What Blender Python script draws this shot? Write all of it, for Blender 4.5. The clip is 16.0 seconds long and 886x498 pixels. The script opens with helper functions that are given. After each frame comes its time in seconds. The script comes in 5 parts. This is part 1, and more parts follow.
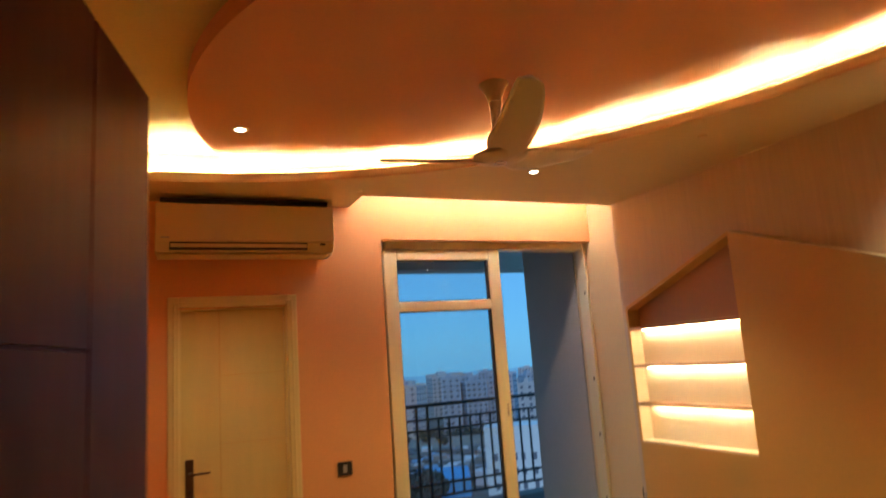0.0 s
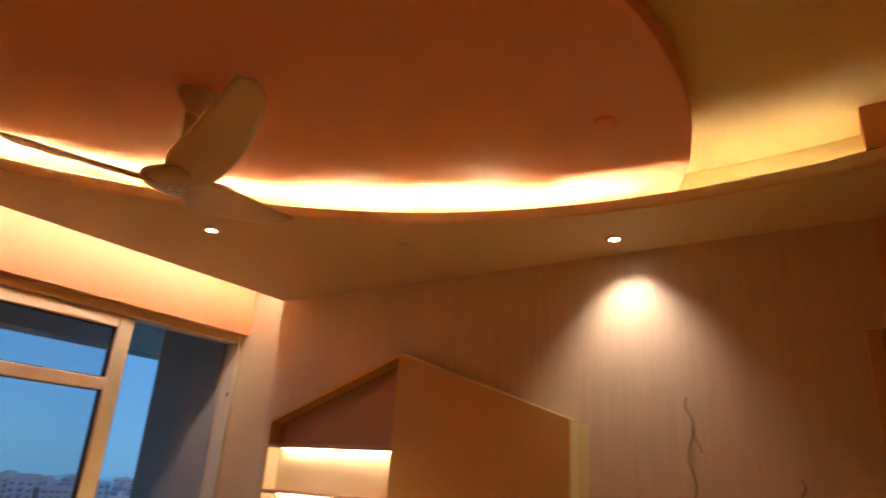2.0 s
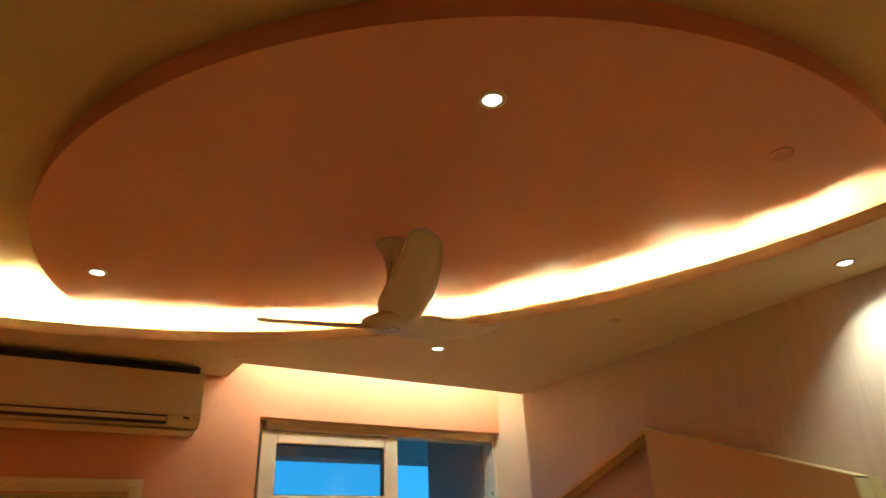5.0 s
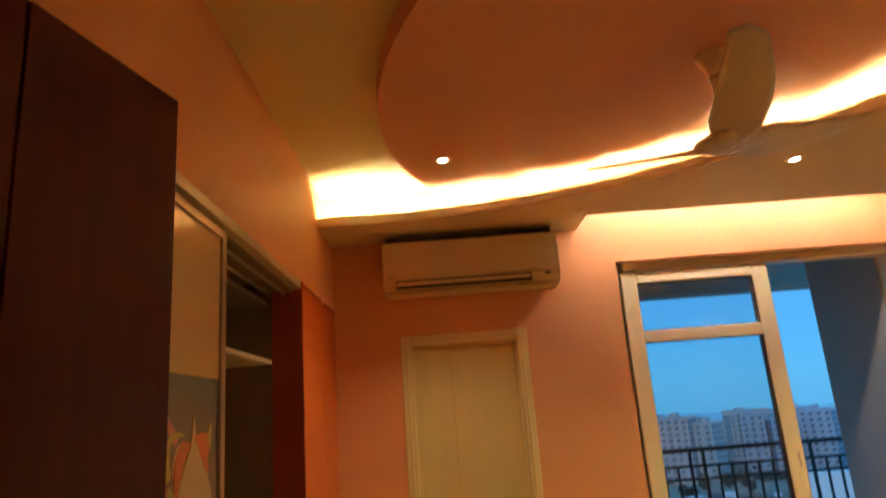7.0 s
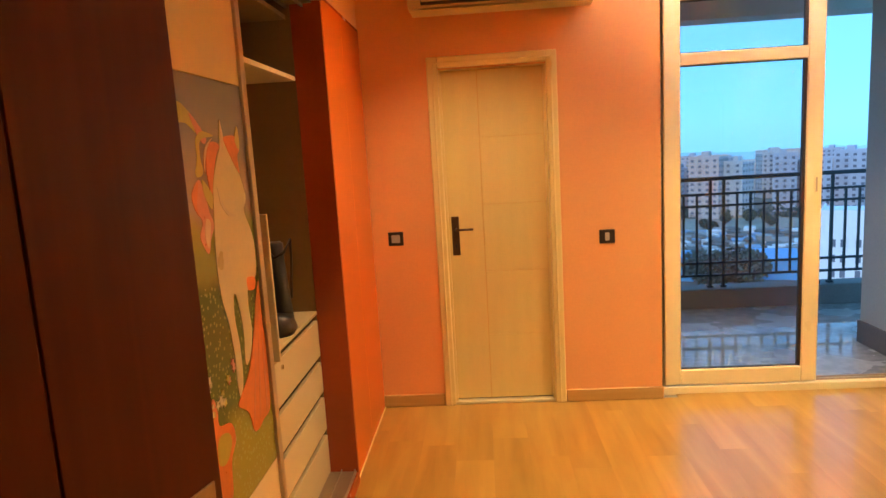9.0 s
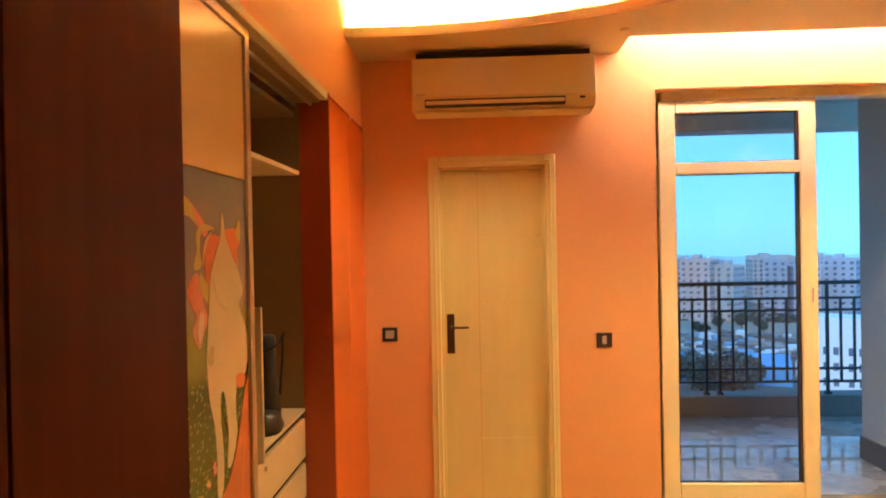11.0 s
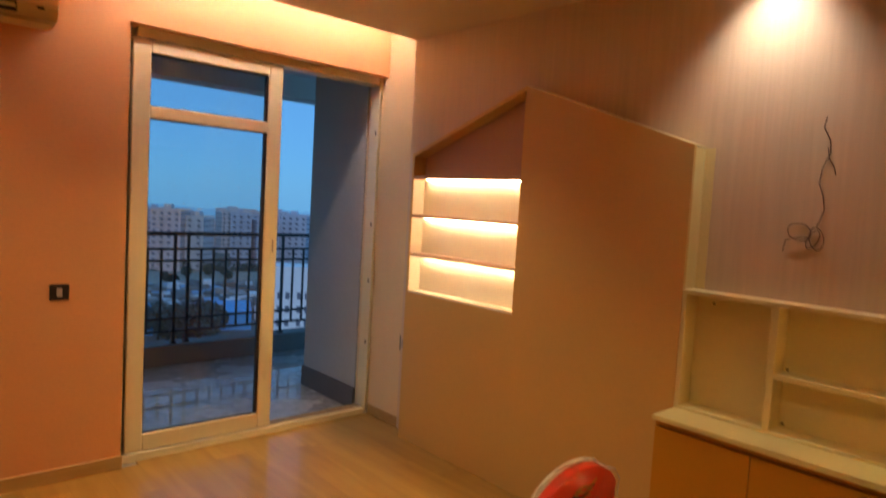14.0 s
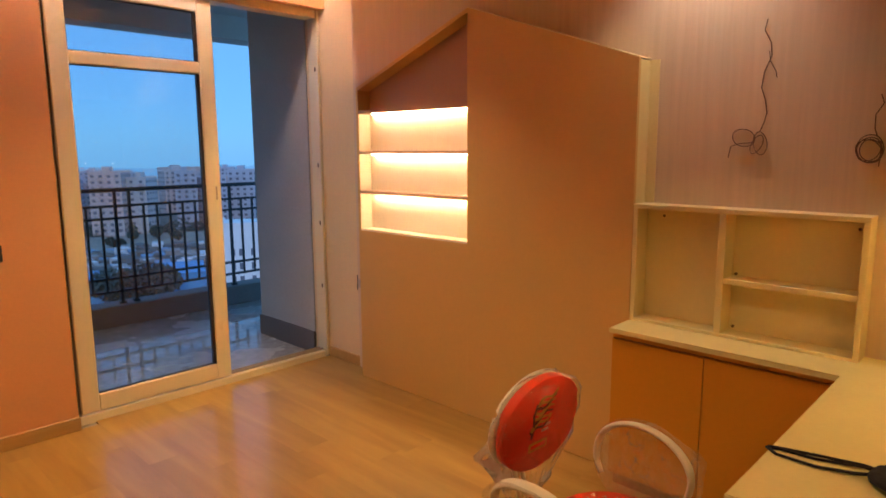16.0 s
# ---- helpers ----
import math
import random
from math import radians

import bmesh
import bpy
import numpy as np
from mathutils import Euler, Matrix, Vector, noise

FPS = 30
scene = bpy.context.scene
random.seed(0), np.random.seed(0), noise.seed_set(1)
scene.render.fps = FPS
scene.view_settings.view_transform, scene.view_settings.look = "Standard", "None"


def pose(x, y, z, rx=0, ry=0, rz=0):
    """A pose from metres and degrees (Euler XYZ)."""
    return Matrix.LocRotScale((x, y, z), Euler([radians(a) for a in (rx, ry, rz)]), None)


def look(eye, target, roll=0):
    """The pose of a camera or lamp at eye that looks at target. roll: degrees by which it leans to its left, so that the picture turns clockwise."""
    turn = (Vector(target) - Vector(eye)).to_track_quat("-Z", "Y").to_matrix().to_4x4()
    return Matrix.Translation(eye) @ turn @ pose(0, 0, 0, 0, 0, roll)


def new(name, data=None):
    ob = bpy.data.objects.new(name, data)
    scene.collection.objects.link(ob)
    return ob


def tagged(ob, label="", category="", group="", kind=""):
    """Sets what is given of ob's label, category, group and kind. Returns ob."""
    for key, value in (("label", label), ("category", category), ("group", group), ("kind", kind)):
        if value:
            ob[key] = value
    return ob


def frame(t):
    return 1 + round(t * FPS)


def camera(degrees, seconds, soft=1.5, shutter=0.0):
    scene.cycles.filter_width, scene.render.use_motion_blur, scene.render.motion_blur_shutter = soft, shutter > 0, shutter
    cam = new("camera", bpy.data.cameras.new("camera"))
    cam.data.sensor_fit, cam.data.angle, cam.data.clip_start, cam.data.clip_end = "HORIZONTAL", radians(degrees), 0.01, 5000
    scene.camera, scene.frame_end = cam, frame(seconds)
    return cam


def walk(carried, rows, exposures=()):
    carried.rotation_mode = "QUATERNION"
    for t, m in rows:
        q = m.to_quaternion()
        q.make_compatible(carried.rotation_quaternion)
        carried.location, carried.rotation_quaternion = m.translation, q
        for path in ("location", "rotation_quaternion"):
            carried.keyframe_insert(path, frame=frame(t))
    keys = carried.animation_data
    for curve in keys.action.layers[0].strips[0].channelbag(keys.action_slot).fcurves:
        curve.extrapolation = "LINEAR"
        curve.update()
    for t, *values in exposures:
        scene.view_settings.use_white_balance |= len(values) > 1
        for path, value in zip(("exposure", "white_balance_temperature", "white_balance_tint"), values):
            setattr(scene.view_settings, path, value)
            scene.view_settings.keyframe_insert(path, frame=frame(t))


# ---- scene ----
cam = camera(69.1, 16.0, 1.5, 0.4)
PATH = [
    (0, (-0.247, 0.082, 1.667), (0.572, 1.875, 2.0), -4.1),
    (0.5, (-0.094, 0.215, 1.662), (0.796, 1.925, 2.196), 1.3),
    (1, (-0.021, 0.406, 1.646), (1.179, 1.906, 2.204), 2.8),
    (1.5, (0.021, 0.54, 1.621), (1.463, 1.801, 2.198), 4.6),
    (2, (0.048, 0.566, 1.632), (1.582, 1.654, 2.31), 3.8),
    (2.5, (0.075, 0.576, 1.629), (1.734, 1.417, 2.362), 4.3),
    (3, (0.055, 0.535, 1.64), (1.657, 1.438, 2.425), 3.5),
    (3.5, (0.017, 0.496, 1.659), (1.452, 1.63, 2.469), 0.1),
    (3.7, (0.009, 0.475, 1.655), (1.363, 1.711, 2.456), -0.8),
    (5.8, (0.062, 0.329, 1.716), (0.67, 2.032, 2.57), -2.9),
    (6, (0.045, 0.333, 1.704), (0.506, 2.101, 2.519), -3.3),
    (6.5, (0.069, 0.304, 1.677), (0.268, 2.152, 2.415), -4.1),
    (7, (0.080, 0.340, 1.666), (0.100, 2.278, 2.163), -4.3),
    (7.5, (0.106, 0.369, 1.631), (0.056, 2.359, 1.831), -5.3),
    (8, (0.155, 0.307, 1.608), (0.038, 2.3, 1.501), -4.9),
    (8.5, (0.159, 0.296, 1.587), (0.016, 2.277, 1.35), -4.7),
    (8.7, (0.146, 0.306, 1.584), (0.009, 2.278, 1.285), -4.1),
    (10.8, (0.088, 0.376, 1.612), (-0.047, 2.371, 1.535), -1.2),
    (11, (0.103, 0.357, 1.609), (0.001, 2.355, 1.595), -1.1),
    (11.5, (0.117, 0.347, 1.631), (0.135, 2.345, 1.730), 0.2),
    (12, (0.065, 0.387, 1.644), (0.469, 2.338, 1.818), 1.4),
    (12.5, (-0.002, 0.402, 1.642), (0.793, 2.218, 1.905), 3.9),
    (13, (0.095, 0.361, 1.636), (1.159, 2.033, 1.909), 5.0),
    (13.5, (0.126, 0.348, 1.633), (1.36, 1.916, 1.768), 4.0),
    (14, (0.105, 0.366, 1.602), (1.436, 1.852, 1.465), 3.3),
    (14.5, (0.119, 0.373, 1.558), (1.519, 1.756, 1.203), 2.8),
    (15, (0.1, 0.348, 1.557), (1.52, 1.69, 1.134), 2.0),
    (15.5, (0.138, 0.378, 1.537), (1.573, 1.712, 1.135), 0.7),
    (16, (0.138, 0.383, 1.536), (1.56, 1.756, 1.229), -0.3),
]
EXPOSURES = [(0, 0.27, 6500, 12), (0.5, 0.06, 6550, 14), (1.0, -0.10, 6550, 15), (1.5, -0.15, 6750, 20), (2, -0.04, 6850, 25), (2.5, 0.12, 6750, 26), (3, 0.2, 5900, 11), (3.5, 0.2, 5600, 11), (6, 0.22, 5000, -19), (6.5, 0.2, 5250, -13), (7, 0.25, 5900, 6), (7.5, 0.53, 6600, 18), (8, 0.80, 6750, 26),
             (8.7, 1.36, 6700, 18), (10.8, 1.42, 6500, 14), (11.5, 1.05, 6800, 23), (12, 0.48, 6850, 28), (12.5, 0.26, 6900, 28), (13, -0.18, 6800, 26), (13.5, -0.15, 6700, 24), (14, 0.10, 6500, 21), (14.5, 0.35, 6500, 21), (16, 0.5, 6500, 27)]
walk(cam, [(t, look(eye, target, roll)) for t, eye, target, roll in PATH], EXPOSURES)

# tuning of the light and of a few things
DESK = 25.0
SKY, LED, PKT, SHF, DLP, DLW = 0.13, 640.0, 80.0, 46.0, 40.0, 23.0
FAN = (139, 260, 19)
CHX, CHY, CHR = 1.578, 1.217, -3
BKX, BKZ, RSH = 0.165, 0.135, 0.0

# ---- light, world, exposure ----
world = bpy.data.worlds.new("dusk_sky")
scene.world = world
world.use_nodes = True
wn, wl = world.node_tree.nodes, world.node_tree.links
sky = wn.new("ShaderNodeTexSky")
sky.sky_type = "NISHITA"
sky.sun_disc = False
sky.sun_elevation = radians(28)
sky.sun_rotation = radians(150)
tint = wn.new("ShaderNodeMix")
tint.data_type, tint.blend_type = "RGBA", "MULTIPLY"
tint.inputs[0].default_value = 1.0
tint.inputs[7].default_value = (0.21, 0.62, 1.0, 1)
sky.ozone_density, sky.dust_density, sky.air_density = 4.0, 0.2, 1.0
wl.new(sky.outputs[0], tint.inputs[6])
cloud = wn.new("ShaderNodeMix")
cloud.data_type = "RGBA"
cloud.inputs[0].default_value = 0.72
tcw, sepw, nw = wn.new("ShaderNodeTexCoord"), wn.new("ShaderNodeSeparateXYZ"), wn.new("ShaderNodeTexNoise")
nw.inputs["Scale"].default_value, nw.inputs["Detail"].default_value = 5.0, 4
addw, rampw = wn.new("ShaderNodeMath"), wn.new("ShaderNodeValToRGB")
addw.operation, addw.inputs[1].default_value = "MULTIPLY_ADD", 0.36
wl.new(tcw.outputs["Generated"], sepw.inputs[0]), wl.new(tcw.outputs["Generated"], nw.inputs[0])
wl.new(nw.outputs[0], addw.inputs[0]), wl.new(sepw.outputs[2], addw.inputs[2])
rampw.color_ramp.elements[0].position, rampw.color_ramp.elements[1].position = 0.14, 0.56
rampw.color_ramp.elements[0].color, rampw.color_ramp.elements[1].color = (0.018, 0.162, 0.42, 1), (0.095, 0.320, 0.60, 1)
gainw = wn.new("ShaderNodeVectorMath")
gainw.operation, gainw.inputs["Scale"].default_value = "SCALE", 10.0
wl.new(rampw.outputs[0], gainw.inputs[0]), wl.new(gainw.outputs[0], cloud.inputs[7])
wl.new(tint.outputs[2], cloud.inputs[6])
wl.new(cloud.outputs[2], wn["Background"].inputs[0])
wn["Background"].inputs[1].default_value = SKY

sun_data = bpy.data.lights.new("sun", "SUN")
sun_data.energy, sun_data.angle, sun_data.color = 0.5, radians(15), (1.0, 0.9, 0.8)
sun_ob = new("sun", sun_data)
sun_ob.matrix_world = look((0, 0, 60), (20, 40, 45))


# ---- materials ----
def nodes_of(name):
    m = bpy.data.materials.new(name)
    m.use_nodes = True
    nt = m.node_tree
    return m, nt.nodes, nt.links, nt.nodes["Principled BSDF"]


def paint(name, col, rough=0.6, var=0.06, scale=3.0, bump=0.02, stretch=(1, 1, 1), fine=60.0, metal=0.0, spec=0.5, coat=0.0):
    """A surface with two scales of variation and fine relief."""
    m, n, l, b = nodes_of(name)
    tc, mp = n.new("ShaderNodeTexCoord"), n.new("ShaderNodeMapping")
    mp.inputs["Scale"].default_value = stretch
    l.new(tc.outputs["Object"], mp.inputs[0])
    big, small = n.new("ShaderNodeTexNoise"), n.new("ShaderNodeTexNoise")
    big.inputs["Scale"].default_value, big.inputs["Detail"].default_value = scale, 3
    small.inputs["Scale"].default_value, small.inputs["Detail"].default_value = fine, 4
    l.new(mp.outputs[0], big.inputs[0]), l.new(mp.outputs[0], small.inputs[0])
    add = n.new("ShaderNodeMath")
    add.operation = "ADD"
    l.new(big.outputs[0], add.inputs[0]), l.new(small.outputs[0], add.inputs[1])
    ramp = n.new("ShaderNodeMapRange")
    ramp.inputs[1].default_value, ramp.inputs[2].default_value = 0.6, 1.4
    ramp.inputs[3].default_value, ramp.inputs[4].default_value = 1 - var, 1 + var
    l.new(add.outputs[0], ramp.inputs[0])
    mul = n.new("ShaderNodeVectorMath")
    mul.operation = "SCALE"
    mul.inputs[0].default_value = col
    l.new(ramp.outputs[0], mul.inputs["Scale"])
    l.new(mul.outputs[0], b.inputs["Base Color"])
    rr = n.new("ShaderNodeMapRange")
    rr.inputs[3].default_value, rr.inputs[4].default_value = max(0.02, rough - 0.07), min(1, rough + 0.07)
    l.new(big.outputs[0], rr.inputs[0]), l.new(rr.outputs[0], b.inputs["Roughness"])
    if bump:
        bp = n.new("ShaderNodeBump")
        bp.inputs["Strength"].default_value, bp.inputs["Distance"].default_value = 0.3, bump * 0.05
        l.new(small.outputs[0], bp.inputs["Height"]), l.new(bp.outputs[0], b.inputs["Normal"])
    b.inputs["Metallic"].default_value = metal
    b.inputs["Specular IOR Level"].default_value = spec
    b.inputs["Coat Weight"].default_value = coat
    return m


def grain(name, dark, light, axis=2, rough=0.45, stripe=28.0, length=1.2, spread=0.5, coat=0.0, per_piece=False):
    """Wood or wood-print: long streaks along one axis in two scales."""
    m, n, l, b = nodes_of(name)
    tc, mp = n.new("ShaderNodeTexCoord"), n.new("ShaderNodeMapping")
    sc = [stripe, stripe, stripe]
    sc[axis] = length
    mp.inputs["Scale"].default_value = sc
    l.new(tc.outputs["Object"], mp.inputs[0])
    src = mp.outputs[0]
    if per_piece:
        info, shift = n.new("ShaderNodeObjectInfo"), n.new("ShaderNodeVectorMath")
        shift.operation = "MULTIPLY_ADD"
        shift.inputs[1].default_value = (1, 1, 1)
        rnd = n.new("ShaderNodeVectorMath")
        rnd.operation = "SCALE"
        rnd.inputs[0].default_value = (37, 91, 53)
        l.new(info.outputs["Random"], rnd.inputs["Scale"])
        l.new(mp.outputs[0], shift.inputs[0]), l.new(rnd.outputs[0], shift.inputs[2])
        src = shift.outputs[0]
    a, c = n.new("ShaderNodeTexNoise"), n.new("ShaderNodeTexNoise")
    a.inputs["Scale"].default_value, a.inputs["Detail"].default_value, a.inputs["Distortion"].default_value = 1.0, 5, 0.4
    c.inputs["Scale"].default_value, c.inputs["Detail"].default_value = 0.16, 3
    l.new(src, a.inputs[0]), l.new(src, c.inputs[0])
    mx = n.new("ShaderNodeMath")
    mx.operation = "MULTIPLY_ADD"
    mx.inputs[1].default_value = 0.6
    l.new(a.outputs[0], mx.inputs[0])
    half = n.new("ShaderNodeMath")
    half.operation = "MULTIPLY"
    half.inputs[1].default_value = 0.4
    l.new(c.outputs[0], half.inputs[0]), l.new(half.outputs[0], mx.inputs[2])
    rp = n.new("ShaderNodeValToRGB")
    rp.color_ramp.elements[0].position, rp.color_ramp.elements[1].position = 0.5 - spread / 2, 0.5 + spread / 2
    rp.color_ramp.elements[0].color, rp.color_ramp.elements[1].color = (*dark, 1), (*light, 1)
    l.new(mx.outputs[0], rp.inputs[0])
    out = rp.outputs[0]
    if per_piece:
        mr, sc2 = n.new("ShaderNodeMapRange"), n.new("ShaderNodeVectorMath")
        mr.inputs[3].default_value, mr.inputs[4].default_value = 0.90, 1.09
        sc2.operation = "SCALE"
        l.new(info.outputs["Random"], mr.inputs[0]), l.new(rp.outputs[0], sc2.inputs[0]), l.new(mr.outputs[0], sc2.inputs["Scale"])
        out = sc2.outputs[0]
    l.new(out, b.inputs["Base Color"])
    mr2 = n.new("ShaderNodeMapRange")
    mr2.inputs[3].default_value, mr2.inputs[4].default_value = rough - 0.06, rough + 0.1
    l.new(c.outputs[0], mr2.inputs[0]), l.new(mr2.outputs[0], b.inputs["Roughness"])
    bp = n.new("ShaderNodeBump")
    bp.inputs["Strength"].default_value, bp.inputs["Distance"].default_value = 0.25, 0.001
    l.new(a.outputs[0], bp.inputs["Height"]), l.new(bp.outputs[0], b.inputs["Normal"])
    b.inputs["Coat Weight"].default_value = coat
    return m


def glow(name, col, strength):
    m, n, l, b = nodes_of(name)
    b.inputs["Base Color"].default_value = (0.8, 0.8, 0.8, 1)
    b.inputs["Emission Color"].default_value = (*col, 1)
    b.inputs["Emission Strength"].default_value = strength
    return m


def glass(name, col=(1, 1, 1), rough=0.0, clear=0.9, ior=1.5):
    """Thin clear sheet: mostly see-through, with a mirror gloss by Fresnel."""
    m, n, l, b = nodes_of(name)
    t, g, mix, f = n.new("ShaderNodeBsdfTransparent"), n.new("ShaderNodeBsdfGlossy"), n.new("ShaderNodeMixShader"), n.new("ShaderNodeFresnel")
    t.inputs[0].default_value = (*[c * clear for c in col], 1)
    g.inputs["Roughness"].default_value = rough
    f.inputs[0].default_value = ior
    l.new(f.outputs[0], mix.inputs[0]), l.new(t.outputs[0], mix.inputs[1]), l.new(g.outputs[0], mix.inputs[2])
    l.new(mix.outputs[0], n["Material Output"].inputs[0])
    return m


PEACH = paint("peach_wall_paint", (0.82, 0.39, 0.15), 0.55, 0.04, 1.2, 0.02)
TANGERINE = paint("tangerine_gloss_laminate", (0.78, 0.17, 0.022), 0.04, 0.03, 1.0, 0.0, spec=0.5)
tang = TANGERINE.node_tree
tang.links.remove(tang.nodes["Principled BSDF"].inputs["Roughness"].links[0])
tang.nodes["Principled BSDF"].inputs["Roughness"].default_value = 0.035
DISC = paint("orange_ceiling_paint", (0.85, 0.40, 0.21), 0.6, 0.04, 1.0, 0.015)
CREAM = paint("cream_ceiling_paint", (0.80, 0.64, 0.27), 0.6, 0.04, 1.2, 0.015)
SOFFIT = paint("ivory_soffit_paint", (0.80, 0.62, 0.34), 0.6, 0.04, 1.2, 0.015)
# Lighter than the soffit: the cove's spilled light is put into this paint.
LIPP = paint("ivory_paint_with_light_spill", (0.86, 0.74, 0.45), 0.5, 0.03, 2.0, 0.01)
WHITE = paint("white_enamel", (0.82, 0.67, 0.29), 0.35, 0.03, 4.0, 0.01)
DOORW = paint("ivory_door_laminate", (0.78, 0.62, 0.25), 0.4, 0.05, 2.0, 0.02, (8, 8, 1))
UPVC = paint("cream_upvc", (0.84, 0.73, 0.44), 0.3, 0.03, 3.0, 0.0)
HOUSE = paint("beige_matt_laminate", (0.72, 0.45, 0.135), 0.45, 0.03, 1.5, 0.01)
# Darker than the front boards; on the gable back and upper shelves.
HOUSEIN = paint("darker_taupe_board", (0.55, 0.33, 0.20), 0.5, 0.04, 2.0, 0.01)
SHELFW = paint("warm_white_shelf_board", (0.82, 0.72, 0.55), 0.4, 0.03, 3.0, 0.0)
CLAD = grain("pale_streaked_wood_laminate", (0.61, 0.455, 0.28), (0.80, 0.63, 0.42), 2, 0.45, 46.0, 2.2, 0.8)
PLANK = grain("honey_oak_laminate", (0.33, 0.170, 0.031), (0.58, 0.345, 0.080), 1, 0.29, 11.0, 1.3, 0.46, 0.26, True)
SKIRT = grain("oak_skirting_laminate", (0.46, 0.26, 0.07), (0.60, 0.37, 0.12), 0, 0.4, 30.0, 1.5)
DARKW = grain("dark_walnut_veneer", (0.060, 0.012, 0.002), (0.098, 0.020, 0.004), 2, 0.36, 40.0, 1.0, 0.6, 0.0)
DARKW.node_tree.nodes["Principled BSDF"].inputs["Specular IOR Level"].default_value = 0.06
OLIVE = grain("brown_wardrobe_laminate", (0.24, 0.15, 0.03), (0.30, 0.20, 0.05), 2, 0.3, 30.0, 1.0)
WARDIN = paint("grey_brown_wardrobe_lining", (0.22, 0.14, 0.06), 0.5, 0.06, 3.0, 0.02)
REDBR = paint("red_brown_laminate", (0.40, 0.075, 0.02), 0.25, 0.05, 3.0, 0.0)
BEIGEGL = paint("beige_lacquered_glass", (0.74, 0.56, 0.29), 0.06, 0.02, 1.0, 0.0)
ALU = paint("anodised_aluminium", (0.50, 0.40, 0.30), 0.35, 0.05, 10.0, 0.0, metal=0.8)
DRAWER = paint("cream_drawer_laminate", (0.66, 0.52, 0.29), 0.4, 0.03, 3.0, 0.0)
OCHRE = paint("ochre_cabinet_laminate", (0.66, 0.285, 0.014), 0.35, 0.03, 2.0, 0.0)
TOPW = paint("white_quartz_worktop", (0.85, 0.73, 0.30), 0.22, 0.03, 6.0, 0.0)
BRONZE = paint("dark_bronze_hardware", (0.13, 0.07, 0.04), 0.35, 0.1, 20.0, 0.0, metal=0.6)
BRASSB = paint("brown_brass", (0.30, 0.16, 0.06), 0.35, 0.1, 20.0, 0.0, metal=0.6)
BLACKP = paint("black_switch_plate", (0.025, 0.02, 0.018), 0.3, 0.1, 20.0, 0.0)
GREYSW = paint("grey_switch_rocker", (0.45, 0.40, 0.34), 0.4, 0.05, 20.0, 0.0)
ACW = paint("white_air_conditioner_plastic", (0.76, 0.60, 0.27), 0.35, 0.02, 3.0, 0.0)
# Near-black for seals, slots and joints, and for shade painted into gaps.
DARKGAP = paint("near_black_seal_and_gap_shade", (0.03, 0.02, 0.015), 0.6, 0.1, 10.0, 0.0)
FANW = paint("cream_fan_lacquer", (0.74, 0.62, 0.46), 0.3, 0.03, 4.0, 0.0)
CHROME = paint("satin_chrome", (0.7, 0.66, 0.6), 0.2, 0.04, 20.0, 0.0, metal=1.0)
RAIL = paint("black_painted_steel", (0.012, 0.014, 0.018), 0.5, 0.15, 12.0, 0.03)
CONC = paint("grey_painted_plaster", (0.50, 0.47, 0.42), 0.8, 0.08, 2.0, 0.1)
STONE = paint("grey_stone_coping", (0.17, 0.14, 0.12), 0.7, 0.12, 5.0, 0.1)
def wet_tile():
    """Grey tile with standing water: mirror-like puddles between dull damp patches."""
    m, n, l, b = nodes_of("wet_balcony_tile")
    tc, big, fine = n.new("ShaderNodeTexCoord"), n.new("ShaderNodeTexNoise"), n.new("ShaderNodeTexNoise")
    big.inputs["Scale"].default_value, big.inputs["Detail"].default_value = 1.6, 4
    fine.inputs["Scale"].default_value, fine.inputs["Detail"].default_value = 14, 5
    l.new(tc.outputs["Object"], big.inputs[0]), l.new(tc.outputs["Object"], fine.inputs[0])
    wet, colr = n.new("ShaderNodeMapRange"), n.new("ShaderNodeValToRGB")
    wet.inputs[1].default_value, wet.inputs[2].default_value = 0.46, 0.58
    wet.inputs[3].default_value, wet.inputs[4].default_value = 0.02, 0.38
    l.new(big.outputs[0], wet.inputs[0]), l.new(wet.outputs[0], b.inputs["Roughness"])
    colr.color_ramp.elements[0].color, colr.color_ramp.elements[1].color = (0.33, 0.32, 0.30, 1), (0.47, 0.45, 0.42, 1)
    colr.color_ramp.elements[0].position, colr.color_ramp.elements[1].position = 0.35, 0.65
    l.new(fine.outputs[0], colr.inputs[0]), l.new(colr.outputs[0], b.inputs["Base Color"])
    return m


WETTILE = wet_tile()
CORD = paint("dark_copper_cable", (0.13, 0.06, 0.035), 0.5, 0.1, 30.0, 0.0)
REDV = paint("red_vinyl", (0.90, 0.05, 0.008), 0.3, 0.05, 5.0, 0.02)
DOTW = paint("white_print", (0.85, 0.75, 0.68), 0.5, 0.05, 10.0, 0.0)
YELP = paint("yellow_print", (0.65, 0.42, 0.06), 0.5, 0.1, 30.0, 0.0)
DARKP = paint("dark_print", (0.10, 0.03, 0.02), 0.5, 0.1, 30.0, 0.0)
CHAIRW = paint("white_chair_plastic", (0.83, 0.75, 0.54), 0.3, 0.03, 6.0, 0.0)
CLOTH = paint("black_knit_cloth", (0.012, 0.010, 0.010), 0.9, 0.2, 40.0, 0.2, fine=400.0)
BAGM = paint("black_leather", (0.02, 0.016, 0.016), 0.35, 0.2, 12.0, 0.1)
